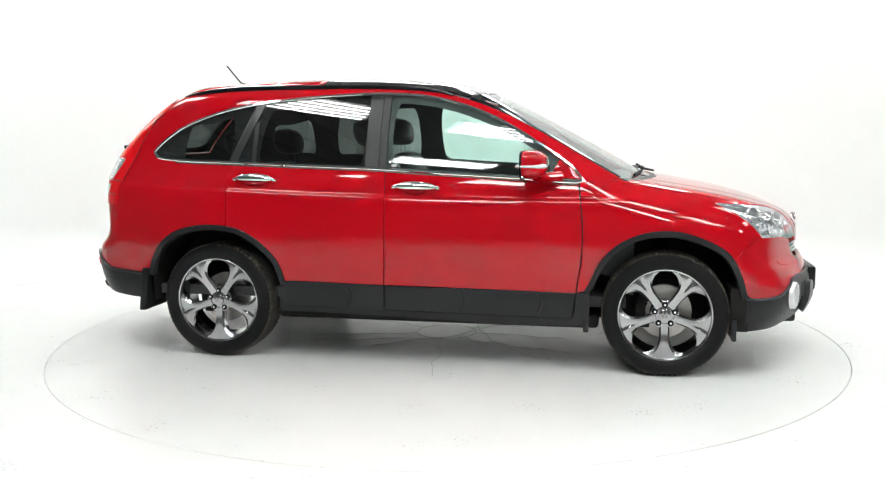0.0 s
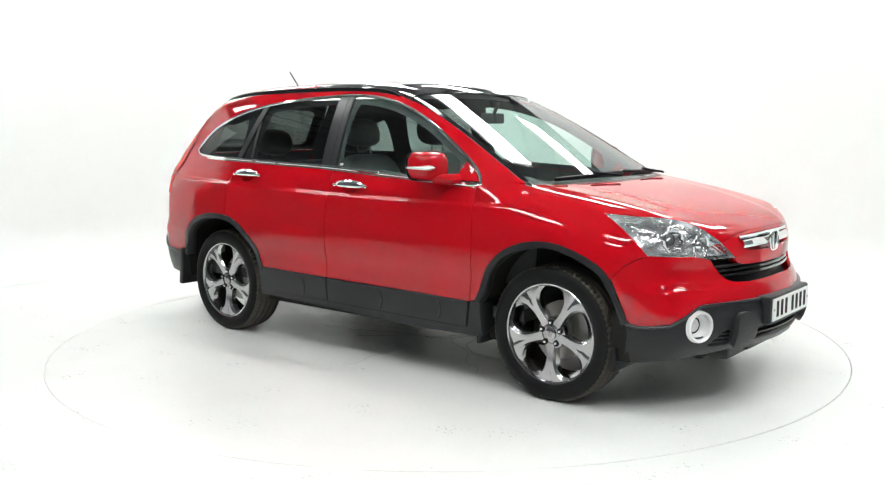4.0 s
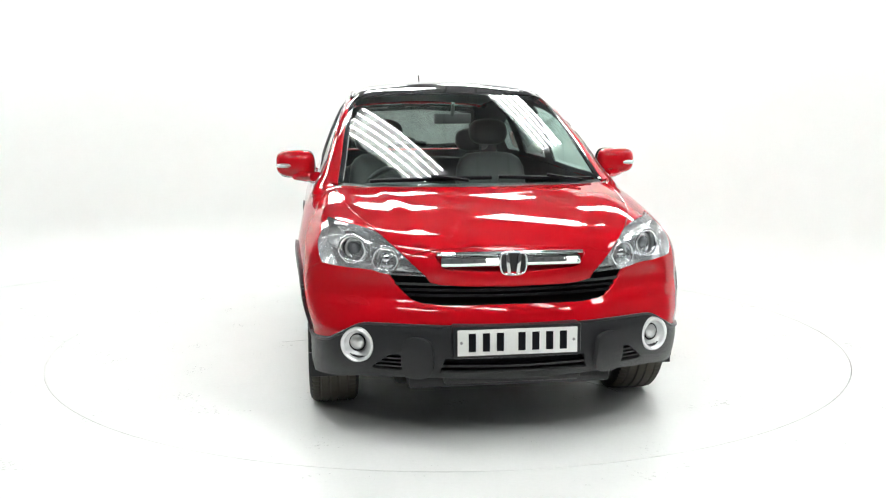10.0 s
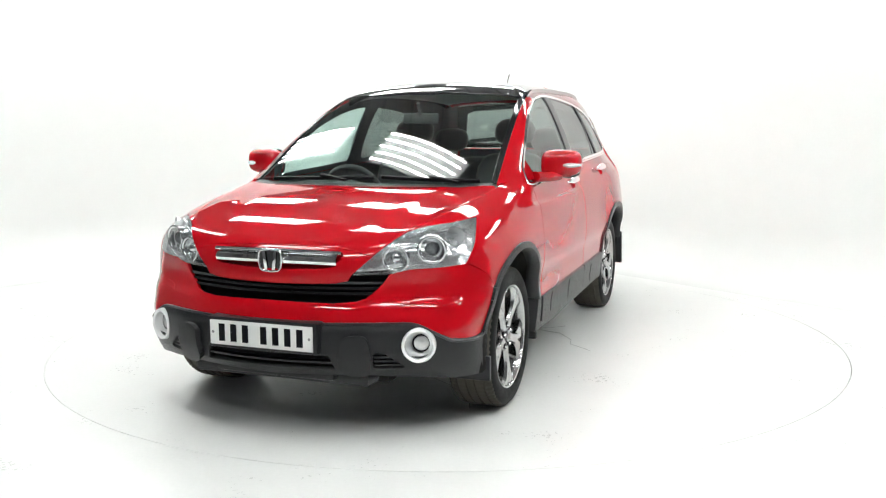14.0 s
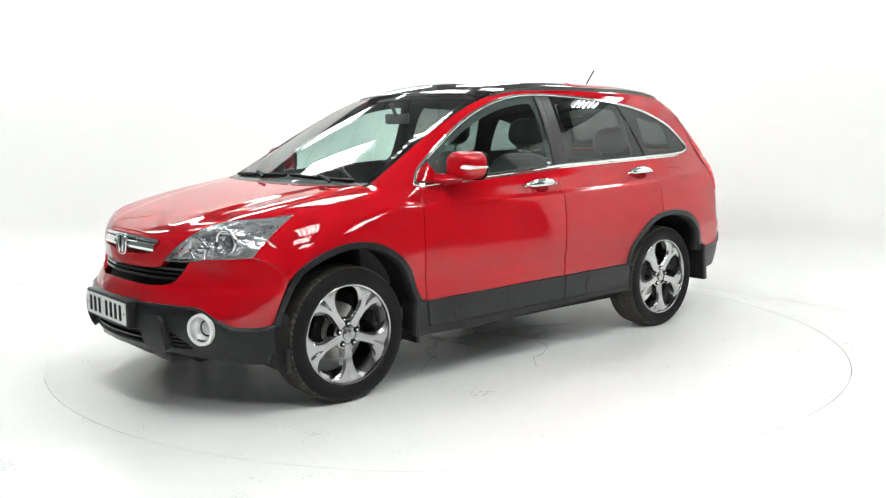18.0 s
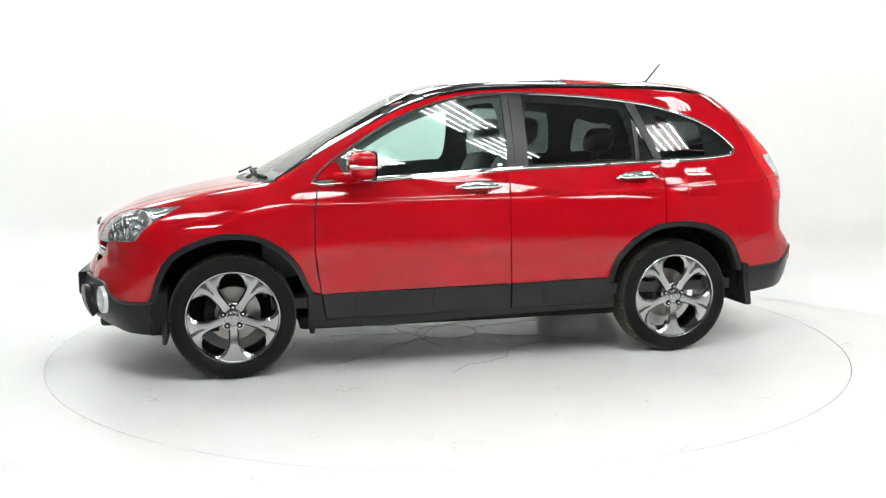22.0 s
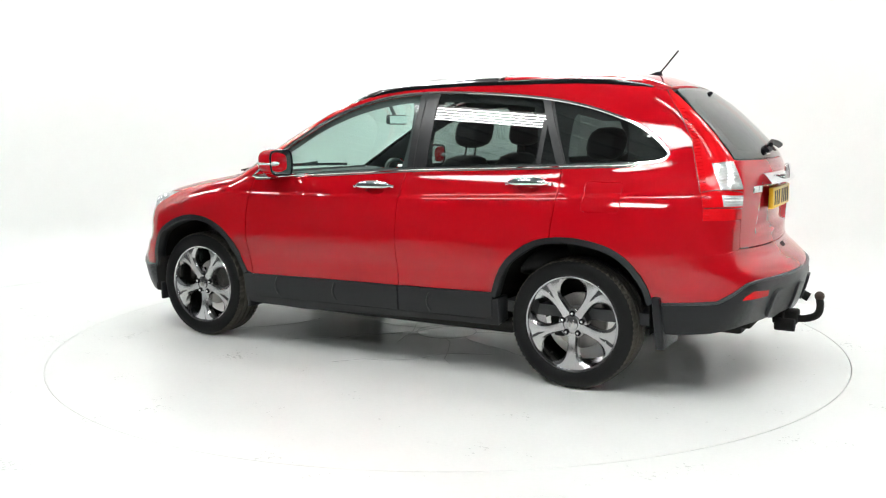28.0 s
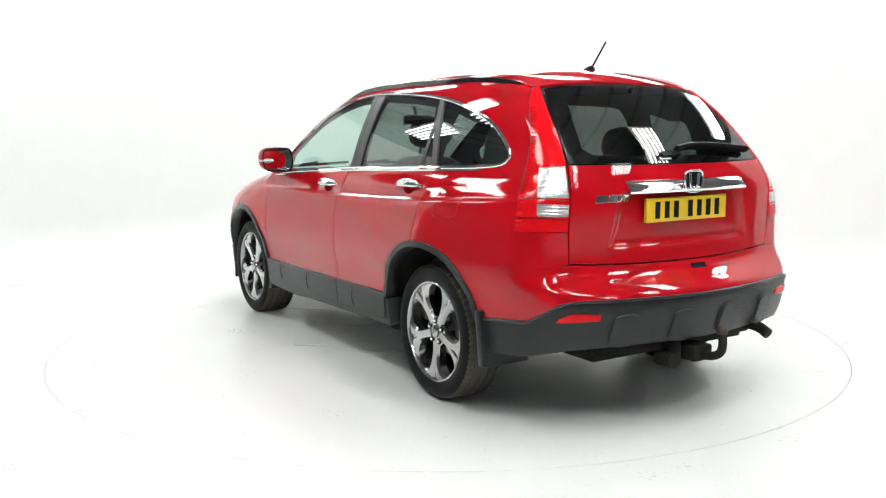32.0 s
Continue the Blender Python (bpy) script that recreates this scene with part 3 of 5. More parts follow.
TAIL_OUT = P((-1.69, 0.535, 1.55), (-1.735, 0.59, 1.485), (-1.785, 0.628, 1.428), (-1.856, 0.672, 1.301), (-1.886, 0.715, 1.2), (-1.936, 0.797, 1.057), (-1.962, 0.839, 0.913))
TAIL_IN = P((-1.695, 0.5, 1.558), (-1.82, 0.556, 1.453), (-1.947, 0.589, 1.326), (-2.044, 0.622, 1.195), (-2.085, 0.645, 1.05), (-2.102, 0.656, 0.912))
SEAM_R = P((-2.1, 0.65, 0.765), (-2.03, 0.78, 0.75), (-1.95, 0.85, 0.735), (-1.8, 0.88, 0.69), (-1.68, 0.89, 0.645))
BUMP_F = P((1.735, 0.9, 0.455), (1.79, 0.88, 0.447), (1.867, 0.848, 0.45), (1.925, 0.79, 0.46), (1.971, 0.715, 0.502), (1.998, 0.648, 0.536), (2.038, 0.554, 0.54), (2.078, 0.451, 0.539), (2.132, 0.273, 0.538), (2.15, 0.14, 0.54), (2.157, 0.0, 0.541))
BUMP_R = P((-1.742, 0.885, 0.5), (-1.85, 0.875, 0.508), (-1.95, 0.86, 0.515), (-2.041, 0.826, 0.525), (-2.1, 0.785, 0.565), (-2.158, 0.733, 0.61), (-2.252, 0.464, 0.618), (-2.3, 0.2, 0.618), (-2.312, 0.0, 0.617))

top3 = lambda xy: on_top(xy)


def cut(curve, lo, hi):
    c = np.asarray(curve)
    return c[(c[:, 0] >= min(lo, hi)) & (c[:, 0] <= max(lo, hi))]


def cup(cx, cz, rx, rz, n=20):
    return on_side([(cx + rx * math.cos(2 * math.pi * k / n), cz + rz * math.sin(2 * math.pi * k / n)) for k in range(n)])


def bowl(cx, cz, rx, rz, deep, mat, parent):
    """The hollow behind a door handle, both flanks."""
    n, rings = 20, 6
    rim = cup(cx, cz, rx + 0.003, rz + 0.003, n)
    mid = rim.mean(0)
    v, f = [], []
    for k in range(rings):
        a = 0.5 * math.pi * k / (rings - 1)
        ring = mid + (rim - mid) * max(math.cos(a), 0.02)
        ring[:, 1] -= deep * math.sin(a) + 0.001
        v.append(ring)
    for k in range(rings - 1):
        for i in range(n):
            j = (i + 1) % n
            f.append((k * n + i, k * n + j, (k + 1) * n + j, (k + 1) * n + i))
    v = np.concatenate(v)
    for par, s in zip(parent, (1, -1)):
        mesh("handle_recess", v * np.array((1, s, 1)), f, mat, par)


def creases(a, b):
    """Lines of places that hold the sharp fold along the flanks."""
    n = int((b - a) / 0.016) + 2
    x = np.linspace(a, b, n)
    return [on_side(np.stack([x, crease_line(x) + o], 1)) for o in (-0.014, -0.008, -0.003, 0.003, 0.008, 0.014)]


def flank_panels():
    arch_b = [p for p in ARCH_F if p[0] < 1.664]
    wing = np.concatenate([
        top3(WING_TOP), LAMP_TOP[:0:-1][1:], LAMP_TOP[:1], LAMP_BACK[:0:-1][1:], LAMP_LOW[-1:],
        S((1.762, 0.75), (1.71, 0.715), (1.668, 0.662)), on_side(arch_b), S((0.863, 0.468)),
        on_side((DOOR_F + (0.006, 0))[::-1]), S((0.9, 1.085), (0.98, 1.09))])
    panel("front_wing", wing, "shoulder", M_RED, car, both=True, res=0.02, lines=creases(0.87, 1.25))
    front = np.concatenate([on_side(DOOR_F), S((0.4, 0.464), (0.0, 0.469), (-0.257, 0.471)), on_side(DOOR_B[::-1]), on_side(cut(BELT, -0.26, 0.815) - (0, 0.004))])
    doors = panel("front_door", front, "side", M_RED, car, "red front door panel", both=True, res=0.024, holes=[cup(-0.085, 1.013, 0.062, 0.026)], lines=creases(-0.25, 0.84))
    bowl(-0.085, 1.013, 0.062, 0.026, 0.03, M_RED, doors)
    arch_a = [p for p in ARCH_R if p[0] > -1.2]
    rear = np.concatenate([on_side(DOOR_B + (-0.005, 0)), S((-0.268, 0.471), (-0.6, 0.477), (-0.856, 0.481)), on_side(arch_a), on_side(DOOR_R[::-1]), on_side(cut(BELT, -1.21, -0.28) - (0, 0.004))])
    rdoors = panel("rear_door", rear, "side", M_RED, car, "red rear door panel", both=True, res=0.024, holes=[cup(-1.055, 1.052, 0.062, 0.026)], lines=creases(-1.2, -0.27))
    bowl(-1.055, 1.052, 0.062, 0.026, 0.03, M_RED, rdoors)
    arch_c = [p for p in ARCH_R if -1.672 < p[0] < -1.21]
    flap = fair([(-1.37, 0.945), (-1.37, 1.015), (-1.37, 1.082), (-1.465, 1.088), (-1.56, 1.082), (-1.562, 1.015), (-1.562, 0.945), (-1.465, 0.939)], 40, True)
    belt_c = on_side(cut(BELT, -1.665, -1.222)[::-1])
    quarter = np.concatenate([
        on_side(DLO_TOP[-1:]), P((-1.75, 0.755, 1.187), (-1.886, 0.715, 1.19)), TAIL_OUT[5:], P((-2.03, 0.77, 0.91), (-2.102, 0.656, 0.908)), SEAM_R,
        on_side(arch_c[::-1]), on_side(DOOR_R[::-1] - (0.006, 0)), belt_c])
    panel("quarter_panel", quarter, "quarter", M_RED, car, "red rear quarter panel", both=True, res=0.022, gap=0.0004, holes=[on_side(flap)], lines=creases(-1.94, -1.58) + creases(-1.36, -1.23))
    frame_side = np.concatenate([
        S((0.855, 1.062)), top3(SCREEN_SIDE), top3(ROOF_EDGE[1:]), TAIL_OUT[:5], P((-1.886, 0.715, 1.19), (-1.75, 0.755, 1.187)), on_side(DLO_TOP[::-1])])
    panel("roof_side", frame_side, "shoulder", M_RED, car, "red roof side and windscreen pillar", both=True, res=0.024, gap=0.0004)
    panel("pillar_lining", frame_side, "shoulder", M_TRIM, car, "dark inner pillar lining", both=True, off=-0.020, gap=-0.014, edge=0, res=0.05)
    lining = np.concatenate([on_side(cut(BELT, -1.9, 0.85)[::-1] - (0, 0.01)), S((-1.9, 1.1), (-2.0, 0.92), (-1.95, 0.66), (-1.74, 0.55)), on_side(ARCH_R[::-1] + (0, 0.012)), S((-0.84, 0.33), (0.85, 0.30)), on_side(ARCH_F[::-1] + (0, 0.012)), S((1.7, 0.76), (1.62, 0.88), (1.5, 0.93), (1.1, 1.0))])
    panel("door_lining", lining, "side", M_TRIM, car, "dark inner door lining", both=True, off=-0.03, gap=0, edge=0, res=0.06)
    tail = np.concatenate([TAIL_OUT, TAIL_IN[::-1]])
    panel("tail_pillar_lining", tail, "tail_corner", M_TRIM, car, "dark inner rear pillar lining", both=True, off=-0.03, gap=-0.02, edge=0, res=0.04)
    top = lambda x: float(np.interp(-x, -DLO_TOP[:90, 0], DLO_TOP[:90, 1]))
    low = lambda x: float(np.interp(x, BELT[:, 0], BELT[:, 1]))
    frame = np.concatenate([DLO_TOP[4:-1] + (0, 0.012), BELT[:-4] - (0, 0.012)])
    def opening(a, b, da, db):
        xs = np.linspace(a, b, 14)
        p = [(x + da * (1 - k / 13), max(top(x + da * (1 - k / 13)) - 0.045, low(x) + 0.03)) for k, x in enumerate(xs)] + [(x, low(x) + 0.022) for x in xs[::-1]]
        return on_side(fair(p, 46, True))
    panel("window_lining", on_side(frame), "side", M_TRIM, car, "dark inner lining round the side windows", both=True, off=-0.022, gap=0, edge=0, res=0.04,
          holes=[opening(-0.215, 0.66, 0, 0), opening(-1.05, -0.43, 0.05, 0), opening(-1.55, -1.25, 0.03, 0)])
    panel("quarter_lining", quarter, "quarter", M_TRIM, car, "dark inner quarter lining", both=True, off=-0.04, gap=-0.01, edge=0, res=0.06)
    panel("fuel_flap", on_side(flap), "side", M_RED, car, res=0.02, gap=0.004, lines=creases(-1.55, -1.38))
    g = mirrored(*skin(on_side(flap), "side", gap=-0.004, res=0.02, lines=creases(-1.56, -1.37)))
    mesh("quarter_patch", *g[:2], M_RED, car, "", True, g[2])
    # black plastic: arch lips, sill and door cladding
    for c, mx in ((ARCH_F, 1.31), (ARCH_R, -1.31)):
        inn = c + (np.array((mx, 0.30)) - c) / np.linalg.norm(np.array((mx, 0.30)) - c, axis=1)[:, None] * 0.028
        panel("arch_trim", np.concatenate([on_side(c), on_side(inn[::-1])]), "side", M_BLACK, car, "black textured wheel arch trim", both=True, off=0.011, gap=0.0, edge=0.07, res=0.014)
    low = lambda x: 0.322 - 0.012 * (x - 0.4) * 0.9
    for a, b, nm in ((0.805, -0.257, "front"), (-0.265, -0.872, "rear")):
        ends = [(a, low(a)), (a + (0.022 if nm == "front" else 0), 0.457 if nm == "front" else 0.469), (b, 0.468 if nm == "front" else 0.479), (b - (0.0 if nm == "front" else -0.012), low(b))]
        panel("door_cladding", on_side(ends), "side", M_BLACK, car, "black textured lower door cladding", both=True, off=0.012, gap=0.001, edge=0.04, res=0.03)
    panel("sill", S((0.9, 0.275), (0.9, 0.45), (0.875, 0.458), (0.838, 0.456), (0.812, low(0.81) - 0.006), (-0.86, low(-0.86) - 0.006), (-0.862, 0.44), (-0.9, 0.45), (-0.9, 0.30), (-0.7, 0.30), (0.2, 0.277), (0.42, 0.262)), "side", M_BLACK, car, "black plastic sill", both=True, off=0.004, gap=0.0, edge=0.12, res=0.03)


def window_panels():
    b1, b2 = -0.273, -0.392

    def up(x, inset=0.004):
        return float(np.interp(-x, -DLO_TOP[:90, 0], DLO_TOP[:90, 1])) - inset

    def down(x, inset=0.004):
        return float(np.interp(x, BELT[:, 0], BELT[:, 1])) + inset

    steps = lambda a, b, n=16: np.linspace(a, b, n)
    tops = cut(DLO_TOP[:90], b1, 0.86)
    win = np.concatenate([on_side(tops), on_side([(x, down(x, 0)) for x in steps(b1, 0.84)])])
    panel("front_window", win, "side", M_GLASS_F, car, "clear greenish front door window glass", both=True, off=-0.006, gap=0.004, edge=0, res=0.04)
    win = [(x, up(x)) for x in steps(b2, -1.053)] + [(x, down(x)) for x in steps(-1.222, b2)]
    panel("rear_window", on_side(win), "side", M_GLASS_R, car, "dark privacy rear door window glass", both=True, off=-0.006, gap=0, edge=0, res=0.04)
    tops = [p for p in DLO_TOP if p[0] < -1.09]
    win = np.concatenate([on_side(tops), on_side([(x, down(x, 0)) for x in steps(-1.64, -1.238)])])
    panel("quarter_window", win, "side", M_GLASS_R, car, "dark privacy quarter window glass", both=True, off=-0.006, gap=0.002, edge=0, res=0.04)
    mid = (b1 + b2) / 2 + 0.02
    for a, b in ((b1 + 0.002, mid + 0.002), (mid - 0.002, b2 - 0.002)):
        ends = [(a, up(a, 0)), (b, up(b, 0)), (b, down(b, 0)), (a, down(a, 0))]
        panel("centre_pillar", on_side(ends), "side", M_SATIN, car, "satin black door pillar cover", both=True, off=0.001, gap=0.001, edge=0.02, res=0.03)
    ends = [(-1.045, up(-1.045, 0)), (-1.09, up(-1.09, 0)), (-1.238, down(-1.238, 0)), (-1.19, down(-1.19, 0))]
    panel("rear_pillar", on_side(ends), "side", M_SATIN, car, "satin black rear door pillar cover", both=True, off=0.001, gap=0.001, edge=0.02, res=0.03)
    ends = [(-1.075, up(-1.075) - 0.1), (-1.10, up(-1.1) - 0.12), (-1.095, down(-1.1)), (-1.07, down(-1.07))]
    panel("window_divider", on_side(ends), "side", M_SATIN, car, both=True, off=-0.004, gap=0, edge=0.008, res=0.03)
    # the chrome line round the side windows
    loop = np.concatenate([DLO_TOP[:-1], BELT[:-1]])
    p = on_side(loop)
    n = normals(p)
    sec = [(-0.009, -0.008), (-0.009, 0.001), (-0.005, 0.005), (0.005, 0.005), (0.009, 0.001), (0.009, -0.008)]
    for s in (1, -1):
        part("window_chrome", sweep(p * (1, s, 1), sec, True, n * (1, s, 1)), M_CHROME, car, "bright chrome line round the side windows")
    bl = on_side([(x, down(x, -0.014)) for x in steps(0.83, -1.6, 60)])
    for s in (1, -1):
        part("belt_chrome", sweep(bl * (1, s, 1), [(-0.004, -0.006), (-0.004, 0.002), (0.004, 0.002), (0.004, -0.006)], False, normals(bl) * (1, s, 1)), M_CHROME, car, "thin chrome belt strip")
    # windscreen, roof and rear glass
    side = np.concatenate([SCREEN_SIDE - (0, 0.022)])
    half = np.concatenate([top3([(1.235, 0.0), (1.225, 0.2), (1.195, 0.4), (1.15, 0.56), (1.085, 0.675)]), top3(side), top3([(0.215, 0.55), (0.265, 0.3), (0.285, 0.0)])])
    panel("windscreen", whole(half), "brow", M_GLASS_W, car, "clear greenish windscreen glass", off=-0.004, gap=0.002, edge=0, res=0.05)
    band = np.concatenate([top3(SCREEN_SIDE - (0, 0.004)), top3((SCREEN_SIDE - (0, 0.030))[::-1])])
    panel("screen_trim", band, "top", M_GLOSS, car, "black windscreen edge trim", both=True, off=-0.001, gap=0, edge=0.01, res=0.02)
    half = np.concatenate([top3([(0.275, 0.0), (0.255, 0.3), (0.205, 0.55), (0.18, 0.6)]), top3(cut(ROOF_EDGE, 0.15, -0.72) - (0, 0.02)), top3([(-0.72, 0.3), (-0.72, 0.0)])])
    panel("glass_roof", whole(half), "top", M_GLOSS, car, "gloss black panoramic glass roof", gap=0.002, edge=0.01, res=0.05)
    half = np.concatenate([top3([(-0.73, 0.0), (-0.73, 0.3)]), top3(cut(ROOF_EDGE, -0.73, -1.7) - (0, 0.012)), P((-1.69, 0.5, 1.565), (-1.70, 0.3, 1.585), (-1.71, 0.0, 1.59))])
    panel("roof", whole(half), "top", M_RED, car, "red rear roof panel", gap=0.001, edge=0.02, res=0.04)
    half = on_rear([(0.0, 1.578), (0.2, 1.573), (0.4, 1.563), (0.488, 1.548), (0.548, 1.453), (0.582, 1.326), (0.615, 1.202), (0.5, 1.2), (0.2, 1.197), (0.0, 1.197)])
    panel("rear_screen", whole(half), "rear", M_GLASS_T, car, "dark privacy tailgate glass", off=0.001, gap=0.001, edge=0, res=0.05)
    half = on_rear([(0.0, 1.578), (0.4, 1.563), (0.488, 1.548), (0.548, 1.453), (0.582, 1.326), (0.615, 1.202), (0.2, 1.197), (0.0, 1.197)])
    inner = on_rear([(0.0, 1.53), (0.36, 1.515), (0.43, 1.49), (0.48, 1.38), (0.515, 1.27), (0.48, 1.245), (0.2, 1.235), (0.0, 1.235)])
    panel("rear_screen_border", whole(half), "rear", M_GLOSS, car, "black printed glass border", off=-0.006, gap=0.001, edge=0.004, res=0.05, holes=[whole(inner)])


def end_panels():
    # bonnet
    front = on_front([(0.4, 0.83), (0.33, 0.845), (0.2, 0.852), (0.0, 0.855)])
    half = np.concatenate([top3([(1.275, 0.0), (1.265, 0.2), (1.235, 0.4), (1.19, 0.57), (1.1, 0.715)]), top3(WING_TOP[1:] - (0, 0.002)), LAMP_IN[1:3], front])
    panel("bonnet", whole(half), "brow", M_RED, car, "red bonnet", res=0.019, gap=0.0025)
    # grille nose with a recess for the chrome bars
    low = [(0.352, 0.708), (0.3, 0.698), (0.2, 0.694), (0.0, 0.692)]
    half = np.concatenate([on_front([(0.0, 0.855), (0.2, 0.852), (0.33, 0.845), (0.4, 0.83)]), LAMP_IN[2:], on_front(low)])
    hole = on_front([(0.0, 0.842), (0.2, 0.839), (0.318, 0.832), (0.328, 0.82), (0.3, 0.775), (0.27, 0.765), (0.1, 0.757), (0.0, 0.756)])
    panel("grille_surround", whole(half), "front", M_RED, car, "red nose panel round the chrome grille", res=0.02, gap=0.002, edge=0.05, holes=[whole(hole)])
    panel("grille_back", whole(hole), "front", M_RED, car, off=-0.05, gap=-0.01, edge=0, res=0.03)
    # lower grille: hollow with slats
    half = np.concatenate([on_front([(0.0, 0.692), (0.2, 0.694), (0.3, 0.698), (0.352, 0.708), (0.374, 0.73), (0.53, 0.738), (0.495, 0.7), (0.462, 0.665), (0.43, 0.638), (0.39, 0.625), (0.3, 0.618), (0.0, 0.622)])])
    panel("lower_grille", whole(half), "front", M_INK, car, "black lower grille opening", off=-0.05, gap=-0.01, edge=0, res=0.03)
    for k, (z, w) in enumerate(((0.676, 0.475), (0.652, 0.45), (0.7, 0.5))):
        y = np.linspace(-w, w, 40)
        p = on_front(np.stack([y, z + 0.0 * y], 1)) - (0.022, 0, 0)
        part("grille_slat", sweep(p, [(-0.004, -0.012), (-0.006, 0.012), (0.006, 0.012), (0.004, -0.012)], False, normals(p)), M_GLOSS, car, "gloss black grille slat")
    # bumpers
    half = np.concatenate([on_front([(0.0, 0.622), (0.3, 0.617), (0.39, 0.624), (0.43, 0.636), (0.465, 0.664), (0.498, 0.7), (0.525, 0.737)]), LAMP_LOW[1:], S((1.76, 0.749), (1.708, 0.714), (1.665, 0.661), (1.706, 0.559)), BUMP_F])
    panel("front_bumper", whole(half), "wrap_front", M_RED, car, "red front bumper skin", res=0.02)
    half = np.concatenate([BUMP_F[::-1], P((1.745, 0.9, 0.4), (1.73, 0.89, 0.263), (1.785, 0.848, 0.263), (1.87, 0.77, 0.272), (1.942, 0.676, 0.287), (2.0, 0.566, 0.295), (2.052, 0.46, 0.304), (2.12, 0.21, 0.306), (2.13, 0.0, 0.306))])
    fog = [on_front([(0.657 + 0.058 * math.cos(a), 0.442 + 0.058 * math.sin(a)) for a in np.linspace(0, 2 * math.pi, 25)[:-1]])]
    vent = on_front(fair([(0.60, 0.345), (0.565, 0.378), (0.525, 0.408), (0.487, 0.41), (0.478, 0.375), (0.476, 0.342), (0.54, 0.336)], 30, True))
    slot = on_front([(0.32, 0.335), (0.3, 0.4), (0.0, 0.404), (-0.3, 0.4), (-0.32, 0.335), (0.0, 0.338)])
    panel("bumper_slot", slot, "front", M_INK, car, "black lower bumper opening", off=-0.035, gap=-0.01, edge=0, res=0.03)
    y = np.linspace(-0.31, 0.31, 24)
    p = on_front(np.stack([y, 0.366 + 0 * y], 1)) - (0.014, 0, 0)
    part("slot_slat", sweep(p, [(-0.004, -0.012), (-0.005, 0.008), (0.005, 0.008), (0.004, -0.012)], False, normals(p)), M_BLACK, car, "black slat")
    panel("front_bumper_lower", whole(half), "wrap_front", M_BLACK, car, "black textured lower front bumper", off=0.006, gap=0.001, edge=0.03, res=0.02, holes=fog + [fog[0] * flip_y, vent, vent * flip_y, slot])
    for s in (1, -1):
        panel("bumper_vent", vent * (1, s, 1), "front", M_INK, car, "black vent", off=-0.03, gap=-0.01, edge=0, res=0.03)
        for z in (0.355, 0.374, 0.392):
            y = s * np.linspace(0.48, 0.60 - 1.3 * (z - 0.345), 8)
            p = on_front(np.stack([y, z + 0 * y], 1)) - (0.012, 0, 0)
            part("vent_slat", sweep(p, [(-0.003, -0.01), (-0.004, 0.008), (0.004, 0.008), (0.003, -0.01)], False, normals(p)), M_BLACK, car)
        blk = on_front(fair([(s * 0.36, 0.468), (s * 0.4, 0.485), (s * 0.455, 0.478), (s * 0.47, 0.44), (s * 0.47, 0.37), (s * 0.455, 0.33), (s * 0.38, 0.325), (s * 0.35, 0.35), (s * 0.35, 0.42)], 34, True))
        panel("bumper_block", blk, "front", M_BLACK, car, "raised black bumper block", off=0.034, gap=0.0, edge=0.05, res=0.018)
        ch = on_front(fair([(s * 0.61, 0.607), (s * 0.62, 0.625), (s * 0.70, 0.638), (s * 0.713, 0.628), (s * 0.70, 0.618), (s * 0.65, 0.61)], 24, True))
        panel("washer_cover", ch, "front", M_RED, car, off=0.004, gap=0, edge=0.01, res=0.01)
    for edge_line, nm in ((BUMP_F, "front"), (BUMP_R, "rear")):
        c = whole(edge_line)
        c = snap(fair(np.concatenate([c[:len(edge_line)], c[len(edge_line) + 1:]]), 120) - (0, 0, 0.007))
        n = normals(c)
        part("bumper_lip", sweep(c + n * 0.004, circle_section(0.0085, 10, 0.8), False, n), M_SATIN, car, "rounded black upper lip of the bumper")
    half = np.concatenate([on_rear([(0.0, 0.745), (0.3, 0.748), (0.5, 0.755), (0.64, 0.763)]), SEAM_R[1:], S((-1.709, 0.591)), BUMP_R])
    panel("rear_bumper", whole(half), "wrap_rear", M_RED, car, "red rear bumper skin", res=0.024)
    half = np.concatenate([BUMP_R[::-1], P((-1.755, 0.885, 0.42), (-1.77, 0.88, 0.345), (-1.864, 0.853, 0.348), (-2.0, 0.79, 0.37), (-2.137, 0.682, 0.395), (-2.22, 0.45, 0.4), (-2.26, 0.2, 0.4), (-2.27, 0.0, 0.4))])
    panel("rear_bumper_lower", whole(half), "wrap_rear", M_BLACK, car, "black textured lower rear bumper", off=0.006, gap=0.001, edge=0.03, res=0.024)
    for y in (-0.45, -0.15, 0.15, 0.45):
        blk = on_rear(fair([(y - 0.055, 0.54), (y + 0.03, 0.548), (y + 0.055, 0.535), (y + 0.065, 0.48), (y + 0.06, 0.42), (y - 0.06, 0.42), (y - 0.065, 0.48)], 32, True))
        panel("bumper_ridge", blk, "rear", M_BLACK, car, "raised black bumper ridge", off=0.02, gap=0.0, edge=0.06, res=0.018)
    for s in (1, -1):
        rf = on_rear([(s * 0.575, 0.532), (s * 0.575, 0.558), (s * 0.7, 0.566), (s * 0.738, 0.545), (s * 0.748, 0.53)])
        panel("reflector", rf, "rear", M_REDLENS, car, "red rear bumper reflector", off=0.011, gap=0, edge=0.01, res=0.015)
    # tailgate
    half = np.concatenate([on_rear([(0.0, 1.192), (0.3, 1.193), (0.6, 1.198)]), TAIL_IN[3:] + (0, -0.006, 0), on_rear([(0.648, 0.84), (0.645, 0.769), (0.5, 0.76), (0.3, 0.753), (0.0, 0.75)])])
